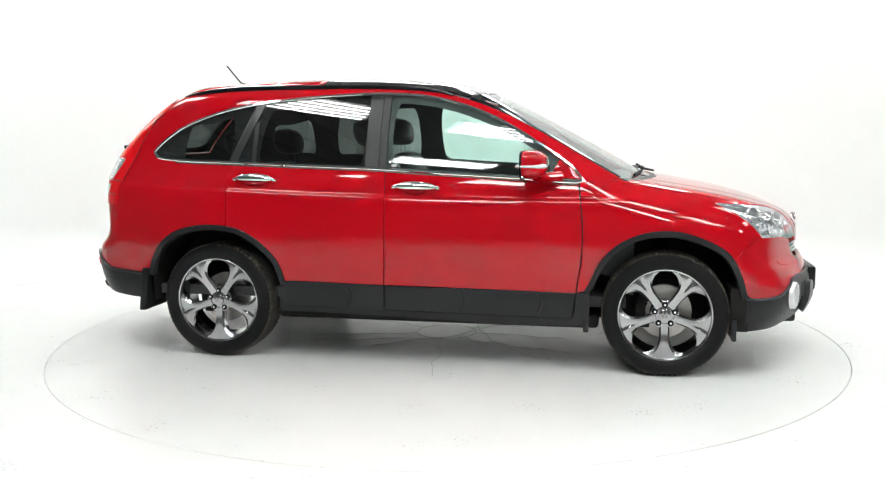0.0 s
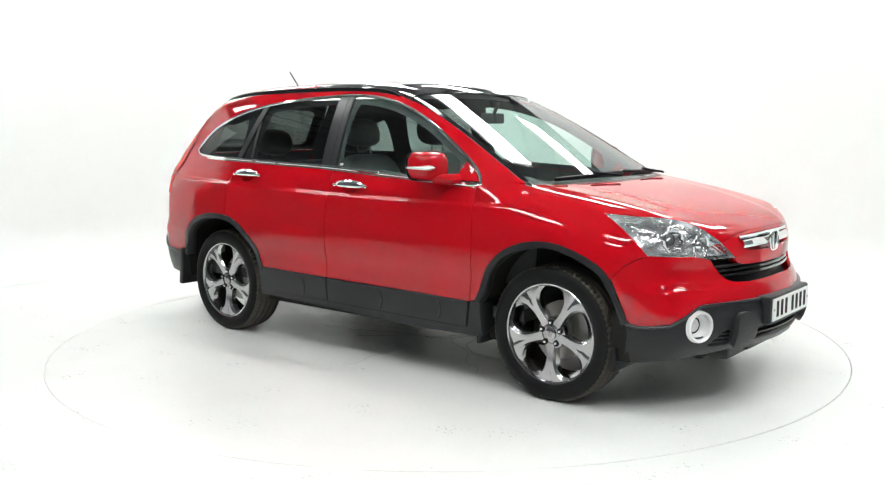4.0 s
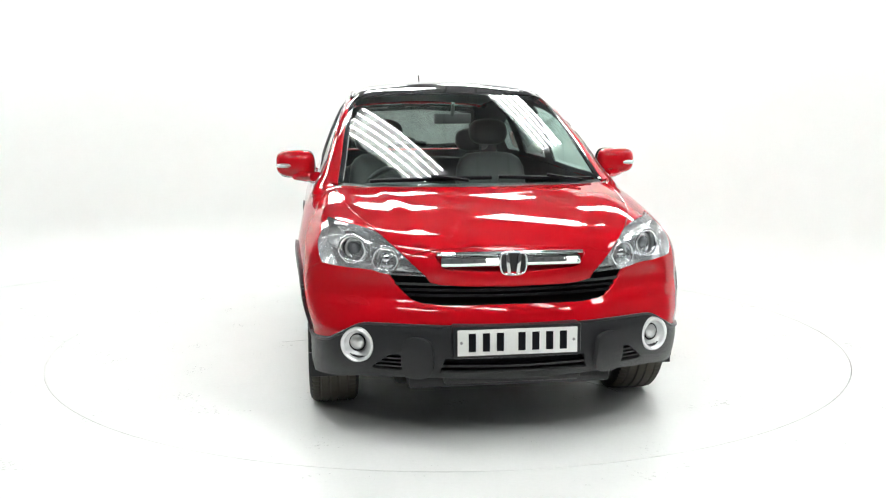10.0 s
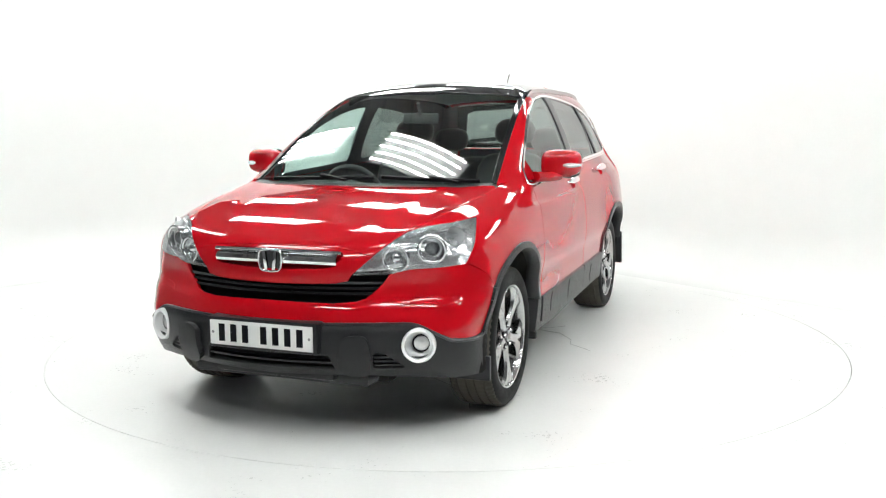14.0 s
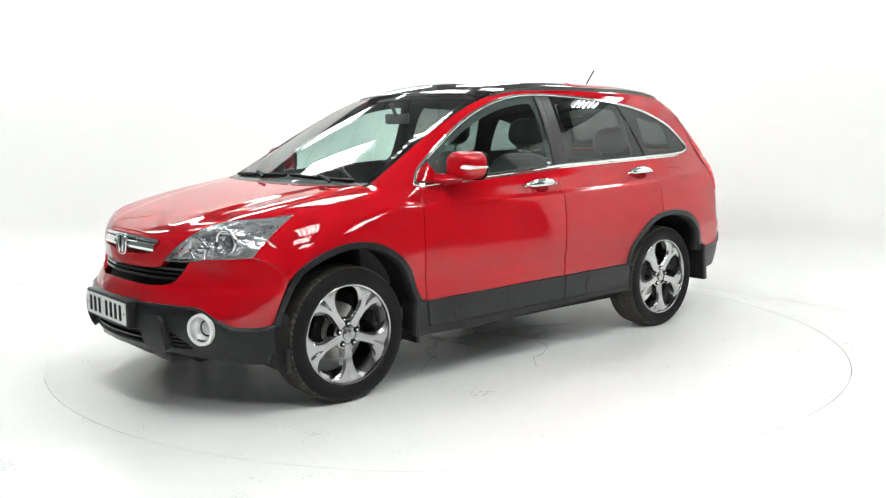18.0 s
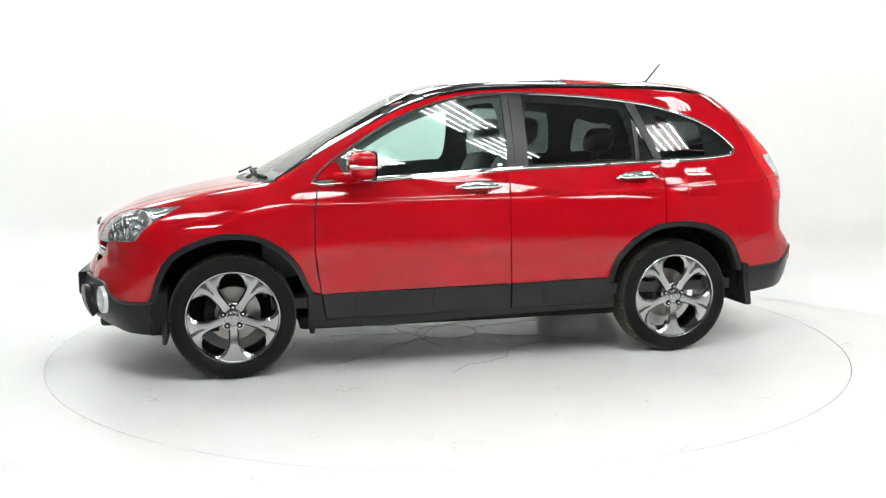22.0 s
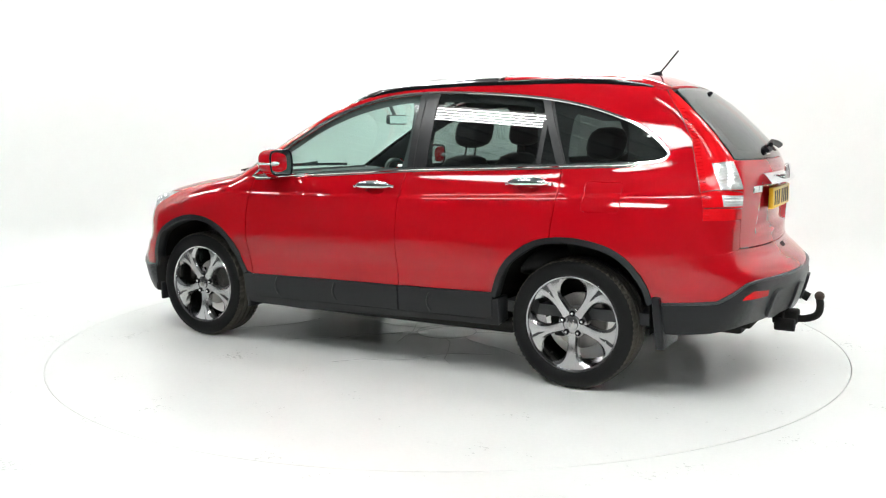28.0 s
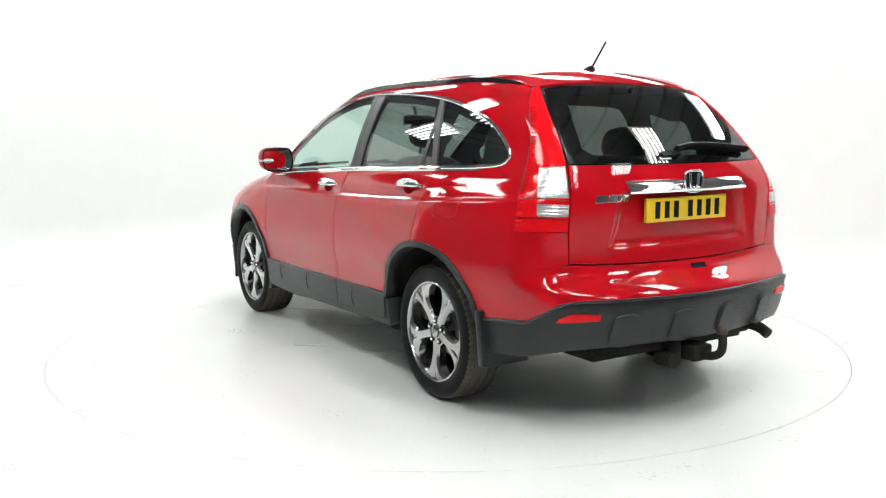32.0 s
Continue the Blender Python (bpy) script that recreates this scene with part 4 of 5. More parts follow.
    panel("tailgate", whole(half), "rear", M_RED, car, "red tailgate", res=0.016)


flank_panels()
window_panels()
end_panels()


# ---- wheels ----
def wheel(x, side):
    """One wheel with its brake, built facing +y and turned to its flank."""
    n = 60
    prof = [(0.256, 0.098), (0.2585, 0.105), (0.254, 0.109), (0.247, 0.106), (0.242, 0.094), (0.237, 0.07), (0.229, 0.03), (0.224, -0.09), (0.25, -0.1), (0.253, -0.108)]
    bm = spin(prof, n)
    rim = part("wheel", bm, M_RIM, car, "dark chrome five-spoke alloy wheel")
    # tyre: flanks, then a tread with ribs, grooves and notched shoulders
    flank = [(0.25, 0.098), (0.258, 0.108), (0.275, 0.1165), (0.30, 0.119), (0.318, 0.1155), (0.329, 0.109), (0.335, 0.102)]
    bm = spin([(0.244, -0.1)] + [(r, -h) for r, h in flank] + [(0.331, -0.1), (0.331, 0.1)] + flank[::-1] + [(0.244, 0.1)], 72)
    part("tyre", bm, M_TYRE, rim, "black tyre sidewall")
    m = 216
    ribs = [(-0.108, 0), (-0.098, 1), (-0.072, 3), (-0.069, 2), (-0.063, 2), (-0.060, 3), (-0.028, 3), (-0.025, 2), (-0.018, 2), (-0.015, 3), (0.015, 3), (0.018, 2), (0.025, 2), (0.028, 3), (0.060, 3), (0.063, 2), (0.069, 2), (0.072, 3), (0.098, 1), (0.108, 0)]
    rad = {0: 0.329, 1: 0.341, 2: 0.337, 3: 0.345}
    bm = bmesh.new()
    rows = []
    for i in range(m):
        a = 2 * math.pi * i / m
        row = []
        for h, kind in ribs:
            notch = 0.006 if (i % 3 == 0 and abs(h) > 0.07) else (0.003 if (i % 3 == 1 and 0.03 < abs(h) < 0.061) else 0)
            r = rad[kind] - notch
            aa = a + abs(h) * 0.35
            row.append(bm.verts.new((r * math.cos(aa), h, r * math.sin(aa))))
        rows.append(row)
    for i in range(m):
        j = (i + 1) % m
        for k in range(len(ribs) - 1):
            bm.faces.new((rows[i][k], rows[i][k + 1], rows[j][k + 1], rows[j][k]))
    part("tread", bm, M_TREAD, rim, "dusty brown tyre tread with grooves")
    # five flared spokes, each with a groove down its face
    rr = np.linspace(0.05, 0.246, 22)
    wide = spline([(0.05, 0.034), (0.085, 0.027), (0.12, 0.027), (0.16, 0.033), (0.187, 0.046), (0.211, 0.066), (0.23, 0.093), (0.246, 0.130)], 0.006, 0.001)(rr)
    face = spline([(0.05, 0.09), (0.1, 0.092), (0.16, 0.099), (0.22, 0.101), (0.257, 0.098)], 0.01, 0.001)(rr)
    us = np.array((-1, -0.86, -0.7, -0.5, -0.3, -0.2, -0.14, 0, 0.14, 0.2, 0.3, 0.5, 0.7, 0.86, 1.0))
    verts, faces = [], []
    for r, w, h in zip(rr, wide, face):
        ridge = blend(r, 0.15, 0.21) * (1 - 0.5 * blend(r, 0.24, 0.257))
        for u in us:
            a = u * w / r
            d = h - 0.012 * max(0.0, abs(u) - 0.7) / 0.3 - 0.002 * u * u - ridge * 0.006 * math.exp(-((u / 0.16) ** 4))
            verts.append((r * math.sin(a), d, -r * math.cos(a)))
        for u in (1, -1):
            a = u * w / r * 0.9
            verts.append((r * math.sin(a), h - 0.055, -r * math.cos(a)))
    w = len(us) + 2
    ring = list(range(len(us))) + [len(us), len(us) + 1]
    for i in range(len(rr) - 1):
        for a, b in zip(ring, ring[1:] + ring[:1]):
            faces.append((i * w + a, i * w + b, (i + 1) * w + b, (i + 1) * w + a))
    faces.append(tuple(ring[::-1]))
    spoke = None
    for k in range(5):
        if spoke is None:
            bm = bmesh.new()
            vs = [bm.verts.new(v) for v in verts]
            for f in faces:
                bm.faces.new([vs[i] for i in f])
            spoke = part("spoke", bm, M_RIM, rim, "flared dark chrome spoke with a groove")
            spoke.data.set_sharp_from_angle(angle=radians(32))
        else:
            ob = new("spoke", spoke.data)
            ob.parent = rim
            ob.rotation_euler = (0, radians(72 * k), 0)
            tagged(ob, "flared dark chrome spoke with a groove")
    part("hub", spin([(0.0, 0.088), (0.066, 0.087), (0.078, 0.08), (0.082, 0.06), (0.082, 0.02), (0.0, 0.02)], 30), M_RIM, rim)
    cap = part("hub_cap", spin([(0.0, 0.1), (0.026, 0.0995), (0.031, 0.096), (0.033, 0.085), (0.0, 0.085)], 28), M_RIM, rim, "round chrome hub cap")
    bm = bmesh.new()
    for s in (-1, 1):
        box(bm, s * 0.010 - 0.0035, s * 0.010 + 0.0035, 0.098, 0.1025, -0.014, 0.014)
    part("cap_emblem", bm, M_STEEL, rim, "plain raised emblem")
    nut = None
    for k in range(5):
        a = radians(90 + 72 * k)
        if nut is None:
            bm = spin([(0.0, 0.098), (0.006, 0.098), (0.009, 0.094), (0.0095, 0.078), (0.0, 0.078)], 8)
            for v in bm.verts:
                v.co += Vector((0.056 * math.cos(a), 0, 0.056 * math.sin(a)))
            nut = part("wheel_nut", bm, M_CHROME, rim)
            seat = spin([(0.0165, 0.0885), (0.0155, 0.091), (0.0095, 0.0905), (0.0095, 0.08), (0.0165, 0.08)], 14)
            for v in seat.verts:
                v.co += Vector((0.056 * math.cos(a), 0, 0.056 * math.sin(a)))
            pocket = part("nut_pocket", seat, M_INK, rim)
        else:
            for src in (nut, pocket):
                ob = new(src.name.split(".")[0], src.data)
                ob.parent = rim
                ob.rotation_euler = (0, radians(72 * k), 0)
    part("brake_disc", spin([(0.07, -0.02), (0.15, -0.02), (0.15, -0.045), (0.07, -0.045), (0.07, 0.015), (0.05, 0.02), (0.0, 0.02)], 36), M_STEEL, rim, "worn steel brake disc")
    bm = bmesh.new()
    for k in range(7):
        a = radians(-35 + 70 * k / 6)
        box(bm, 0.13 * math.cos(a) - 0.028, 0.13 * math.cos(a) + 0.028, -0.075, 0.005, 0.13 * math.sin(a) - 0.018, 0.13 * math.sin(a) + 0.018, 0.006)
    part("caliper", bm, M_UNDER, rim, "dark brake caliper")
    v = spin([(0.0, 0.0), (0.0035, 0.0), (0.0035, 0.03), (0.0, 0.032)], 8)
    for q in v.verts:
        q.co += Vector((0.215 * math.cos(radians(-54)), 0.045, 0.215 * math.sin(radians(-54))))
    part("valve", v, M_INK, rim)
    rim.matrix_basis = pose(x, side * 0.762, 0.3435, 0, 0, 0 if side > 0 else 180)
    return rim


for wx in (1.31, -1.31):
    for ws in (1, -1):
        wheel(wx, ws)


# ---- wheel wells, mud flaps and the underside ----
def underside():
    for c, mx in ((ARCH_F, 1.31), (ARCH_R, -1.31)):
        for s in (1, -1):
            inn = c + (np.array((mx, 0.30)) - c) / np.linalg.norm(np.array((mx, 0.30)) - c, axis=1)[:, None] * 0.02
            inn = np.concatenate([[inn[0] + (0, -0.16)], inn, [inn[-1] + (0, -0.16)]])
            bm = bmesh.new()
            rows = []
            for x, z in inn:
                y = float(on_side([(x, max(z, 0.33))])[0][1])
                rows.append([bm.verts.new((x, s * (y - 0.012), z)), bm.verts.new((x, s * 0.5, z))])
            for a, b in zip(rows, rows[1:]):
                bm.faces.new((a[0], b[0], b[1], a[1]))
            bm.faces.new([r[1] for r in rows])
            part("wheel_well", bm, M_UNDER, car, "dark dirty wheel arch liner")
    for s in (1, -1):
        for x0, z0, lean in ((0.865, 0.235, 0.02), (-1.752, 0.272, -0.03)):
            bm = bmesh.new()
            box(bm, -0.014 if x0 > 0 else -0.03, 0.014, 0.64, 0.888 if x0 > 0 else 0.903, 0.0, 0.26, 0.008)
            for v in bm.verts:
                v.co.x += lean * (1 - v.co.z / 0.26)
                v.co.y *= s
            ob = part("mud_flap", bm, M_BLACK, car, "black rubber mud flap")
            ob.location = (x0, 0, z0)
        bm = bmesh.new()
        box(bm, 1.66, 1.685, 0.66, 0.88, 0.215, 0.33, 0.006)
        for v in bm.verts:
            v.co.y *= s
        part("air_deflector", bm, M_BLACK, car, "small black air deflector")
        bm = bmesh.new()
        box(bm, 1.65, 1.75, 0.6, 0.86, 0.265, 0.5, 0.01)
        for v in bm.verts:
            v.co.y *= s
        part("bumper_return", bm, M_UNDER, car)
        bm = bmesh.new()
        box(bm, -1.86, -1.77, 0.6, 0.855, 0.36, 0.62, 0.01)
        for v in bm.verts:
            v.co.y *= s
        part("bumper_return", bm, M_UNDER, car)
    bm = bmesh.new()
    box(bm, -0.95, 0.95, -0.8, 0.8, 0.24, 0.31, 0.02)
    box(bm, 0.9, 1.95, -0.5, 0.5, 0.24, 0.34, 0.02)
    box(bm, -2.1, -0.9, -0.5, 0.5, 0.3, 0.4, 0.02)
    part("underbody", bm, M_UNDER, car, "dark dirty underside")
    bm = bmesh.new()
    box(bm, 1.75, 2.06, -0.45, 0.45, 0.245, 0.31, 0.02)
    box(bm, 1.93, 2.1, -0.3, 0.3, 0.27, 0.33, 0.015)
    part("undertray", bm, M_BLACK, car, "black plastic front undertray")
    # axles, silencer
    for x in (-1.31, 1.31):
        part("axle", sweep([(x, -0.66, 0.33), (x, 0.66, 0.33)], circle_section(0.04, 10), False, [(0, 0, 1), (0, 0, 1)]), M_UNDER, car, "dark axle beam")
    bm = spin([(0.0, -0.36), (0.1, -0.36), (0.12, -0.33), (0.12, 0.33), (0.1, 0.36), (0.0, 0.36)], 20)
    ob = part("silencer", bm, M_UNDER, car, "dark dirty exhaust silencer")
    ob.location = (-1.88, 0.1, 0.44)
    p = fair([(-1.9, -0.3, 0.37), (-2.1, -0.42, 0.385), (-2.23, -0.46, 0.38), (-2.29, -0.465, 0.352)], 20)
    part("tail_pipe", sweep(p, circle_section(0.027, 12), False), M_UNDER, car, "dark down-turned exhaust tail pipe")
    # tow bar
    bm = bmesh.new()
    box(bm, -2.14, -2.08, -0.5, 0.5, 0.335, 0.385, 0.008)
    part("tow_beam", bm, M_UNDER, car, "dark tow bar cross beam")
    p = fair([(-2.1, 0.0, 0.33), (-2.25, 0.0, 0.315), (-2.34, 0.0, 0.318), (-2.395, 0.0, 0.345), (-2.408, 0.0, 0.39), (-2.402, 0.0, 0.435)], 30)
    neck = part("tow_neck", sweep(p, circle_section(0.02, 12), False, np.tile((0, 1.0, 0), (30, 1))), M_UNDER, car, "dark bent tow bar neck")
    bm = bmesh.new()
    bmesh.ops.create_uvsphere(bm, u_segments=18, v_segments=12, radius=0.026)
    ball = part("tow_ball", bm, M_RUST, car, "worn brown tow ball")
    ball.location = (-2.402, 0, 0.448)
    bm = bmesh.new()
    box(bm, -2.3, -2.17, -0.06, 0.06, 0.285, 0.36, 0.012)
    box(bm, -2.24, -2.2, 0.08, 0.16, 0.27, 0.38, 0.01)
    part("tow_bracket", bm, M_UNDER, car, "dark tow bar bracket")
    bm = spin([(0.0, 0.05), (0.032, 0.05), (0.034, 0.04), (0.034, -0.05), (0.0, -0.05)], 18, "x")
    ob = part("tow_socket", bm, M_UNDER, car, "dark round electric socket")
    ob.location = (-2.26, 0.2, 0.315)
    bm = bmesh.new()
    box(bm, -2.07, -1.98, 0.36, 0.5, 0.325, 0.39, 0.01)
    part("hanger_bracket", bm, M_RUST, car, "rusty bracket under the bumper")


underside()


# ---- lamps, grille, plates and trim ----
def ring_at(name, place, r, tube, mat, parent, label="", axis=(1, 0, 0), n=28, flat=1.0):
    a = np.linspace(0, 2 * math.pi, n + 1)[:-1]
    ax = Vector(axis).normalized()
    q = ax.to_track_quat("X", "Z").to_matrix()
    pts = np.array([Vector(place) + q @ Vector((0, r * math.cos(t), r * math.sin(t))) for t in a])
    return part(name, sweep(pts, circle_section(tube, 10, flat), True, np.tile(tuple(ax), (n, 1))), mat, parent, label)


def lens_ball(name, place, r, depth, mat, parent, label="", axis=(1, 0, 0)):
    prof = [(0.0, depth)] + [(r * math.sin(t), depth * math.cos(t)) for t in np.linspace(0.25, math.pi / 2, 7)] + [(r, -0.01), (0.0, -0.01)]
    ob = part(name, spin(prof, 24, "x"), mat, parent, label)
    ob.matrix_basis = Matrix.LocRotScale(Vector(place), Vector(axis).to_track_quat("X", "Z"), None)
    return ob


def dish(name, place, r, deep, mat, parent, label="", axis=(1, 0, 0)):
    prof = [(r, 0.0)] + [(r * math.cos(t), -deep * math.sin(t)) for t in np.linspace(0.2, math.pi / 2, 7)]
    ob = part(name, spin(prof, 28, "x"), mat, parent, label)
    ob.matrix_basis = Matrix.LocRotScale(Vector(place), Vector(axis).to_track_quat("X", "Z"), None)
    return ob


def lamps():
    out = np.concatenate([LAMP_TOP[:-1], LAMP_IN[:-1], LAMP_LOW[:-1], LAMP_BACK[:-1]])
    got = skin(out, "nose_corner", off=-0.001, gap=0.003, edge=0.012, res=0.03)
    back = skin(out, "nose_corner", off=-0.055, gap=-0.004, edge=0, res=0.04)
    rim = snap(np.concatenate([fair(c, 14)[:-1] for c in (LAMP_TOP, LAMP_IN, LAMP_LOW, LAMP_BACK)]))
    rim_n = normals(rim)
    upper = skin(P((1.64, 0.77, 0.935), (1.78, 0.67, 0.918), (1.9, 0.55, 0.88), (1.97, 0.47, 0.83), (1.9, 0.6, 0.862), (1.8, 0.73, 0.885)), "nose_corner", off=-0.03, gap=0, edge=0.015, res=0.03)
    for s in (1, -1):
        f = (lambda g: g) if s > 0 else (lambda g: mirrored(*g))
        b = f(back)
        lamp = mesh("headlamp", b[0], b[1], M_LAMPBACK, car, "clear headlamp with chrome reflectors", True, b[2])
        bm = bmesh.new()
        rows = [[bm.verts.new(tuple((p - n * d) * (1, s, 1))) for d in (0.004, 0.03, 0.06)] for p, n in zip(rim, rim_n)]
        for a, b2 in zip(rows, rows[1:] + rows[:1]):
            for k in range(2):
                bm.faces.new((a[k], b2[k], b2[k + 1], a[k + 1]))
        part("lamp_wall", bm, M_LAMPBACK, lamp, "pale inner wall of the lamp")
        u = f(upper)
        mesh("reflector_strip", u[0], u[1], M_LAMP, lamp, "bright chrome reflector", True, u[2])
        for place, r, tilt in (((1.865, 0.672, 0.838), 0.058, 0.35), ((1.94, 0.533, 0.8), 0.054, 0.25)):
            pl, ax = (place[0], s * place[1], place[2]), (1, s * tilt, 0)
            dish("reflector_bowl", pl, r, 0.07, M_LAMP, lamp, "chrome reflector bowl", ax)
            ring_at("bezel", pl, r, 0.010, M_CHROME, lamp, "chrome bezel ring", ax)
            inner = Vector(pl) - Vector(ax).normalized() * 0.03
            ring_at("inner_bezel", inner, r * 0.68, 0.006, M_LAMPGREY, lamp, "", ax)
            lens_ball("projector", inner, r * 0.55, 0.03, M_LENSDARK if r > 0.056 else M_LAMP, lamp, "projector lens", ax)
        pl = (1.765, s * 0.745, 0.885)
        dish("side_reflector", pl, 0.045, 0.05, M_CLEARLENS, lamp, "pale side indicator bowl", (0.8, s * 0.8, 0.1))
        g = f(got)
        mesh("headlamp_cover", g[0], g[1], M_LENS, lamp, "clear plastic headlamp cover", True, g[2]).visible_shadow = False
        # fog lamps
        fl = (1.985, s * 0.655, 0.442)
        ax = (1, s * 0.42, 0.0)
        fog = dish("fog_lamp", (2.008, s * 0.664, 0.440), 0.060, 0.05, M_SILVER, car, "round fog lamp in a silver bezel", ax)
        bez = part("fog_bezel", spin([(0.058, -0.014), (0.060, 0.006), (0.067, 0.012), (0.074, 0.008), (0.077, -0.012)], 32, "x"), M_SILVER, fog, "wide satin silver bezel")
        lens_ball("fog_lens", (-0.034, s * 0.012, 0.004), 0.034, 0.014, M_CLEARLENS, fog, "clear fog lamp lens")
        ring_at("fog_seat", (-0.033, s * 0.012, 0.004), 0.036, 0.004, M_INK, fog, "dark seal round the fog lamp")
    # tail lamps
    out = np.concatenate([TAIL_OUT, TAIL_IN[::-1]])
    got = skin(out, "tail_corner", off=0.004, gap=0.002, edge=0.02, res=0.02)
    w1 = skin(P((-1.962, 0.698, 1.18), (-2.042, 0.628, 1.187), (-2.086, 0.649, 1.056), (-2.018, 0.755, 1.056)), "tail_corner", off=0.006, gap=0.001, edge=0.006, res=0.02)
    w2 = skin(P((-2.026, 0.763, 1.03), (-2.09, 0.652, 1.029), (-2.1, 0.658, 0.978), (-2.038, 0.773, 0.98)), "tail_corner", off=0.006, gap=0.001, edge=0.006, res=0.02)
    for s in (1, -1):
        f = (lambda g: g) if s > 0 else (lambda g: mirrored(*g))
        g = f(got)
        lamp = mesh("tail_lamp", g[0], g[1], M_REDLENS, car, "tall red tail lamp with clear lower lenses", True, g[2])
        for w, lo, hi in ((w1, 1.06, 1.18), (w2, 0.984, 1.026)):
            g = f(w)
            mesh("clear_lens", g[0], g[1], M_CLEARLENS, lamp, "clear ribbed lens", True, g[2])
            for z in np.arange(lo + 0.006, hi, 0.0135):
                a = np.interp(z, (0.98, 1.056, 1.18), (0.768, 0.752, 0.695))
                b = np.interp(z, (0.98, 1.056, 1.187), (0.659, 0.65, 0.63))
                p = snap(np.stack([np.interp(z, (0.98, 1.056, 1.18), (-2.041, -2.021, -1.965)) - np.linspace(0.004, 0.06, 5), np.linspace(a, b, 5), np.full(5, z)], 1))
                n = normals(p)
                part("lens_rib", sweep((p + n * 0.006) * (1, s, 1), [(-0.0045, -0.001), (0, 0.0025), (0.0045, -0.001)], False, n * (1, s, 1)), M_CLEARLENS, lamp)
        for z in np.arange(TAIL_OUT[:, 2].min() + 0.008, TAIL_OUT[:, 2].max() - 0.09, 0.0165):
            o = np.array([np.interp(z, TAIL_OUT[::-1, 2], TAIL_OUT[::-1, k]) for k in range(3)])
            i = np.array([np.interp(z, TAIL_IN[::-1, 2], TAIL_IN[::-1, k]) for k in range(3)])
            p = snap(o + (i - o) / np.linalg.norm(i - o) * np.linspace(0.006, 0.036, 4)[:, None])
            n = normals(p)
            part("lens_rib", sweep((p + n * 0.004) * (1, s, 1), [(-0.003, -0.002), (0, 0.0028), (0.003, -0.002)], False, n * (1, s, 1)), M_REDLENS, lamp)
        for z in (1.043, 0.967):
            o = np.array([np.interp(z, TAIL_OUT[::-1, 2], TAIL_OUT[::-1, k]) for k in range(3)])
            i = np.array([np.interp(z, TAIL_IN[::-1, 2], TAIL_IN[::-1, k]) for k in range(3)])
            p = snap(o + (i - o) * np.linspace(0.05, 0.95, 9)[:, None])
            n = normals(p)
            part("lens_divider", sweep((p + n * 0.0045) * (1, s, 1), [(-0.003, -0.001), (-0.002, 0.0012), (0.002, 0.0012), (0.003, -0.001)], False, n * (1, s, 1)), M_WINE, lamp, "dark red line between the lenses")
        # a thin dark strip added in place of the gap beside the lamp
        n = normals(TAIL_OUT)
        part("lamp_gap_line", sweep((TAIL_OUT + n * 0.002) * (1, s, 1), [(-0.0022, -0.002), (-0.0018, 0.0016), (0.0018, 0.0016), (0.0022, -0.002)], False, n * (1, s, 1)), M_WINE, lamp, "dark line drawn for the gap along the lamp's edge")


def text_bars(parent, x, face, y0, y1, z0, z1, groups, mat):
    """Plain bars in place of the plate's characters; face is +1 or -1 along x."""
    n = sum(groups) + 0.55 * (len(groups) - 1)
    step = (y1 - y0) / n
    at = y0
    for g in groups:
        for _ in range(g):
            bm = bmesh.new()
            box(bm, min(x, x + face * 0.0012), max(x, x + face * 0.0012), at + step * 0.24, at + step * 0.76, z0, z1)
            part("plate_bar", bm, mat, parent, smooth=False)
            at += step
        at += step * 0.55


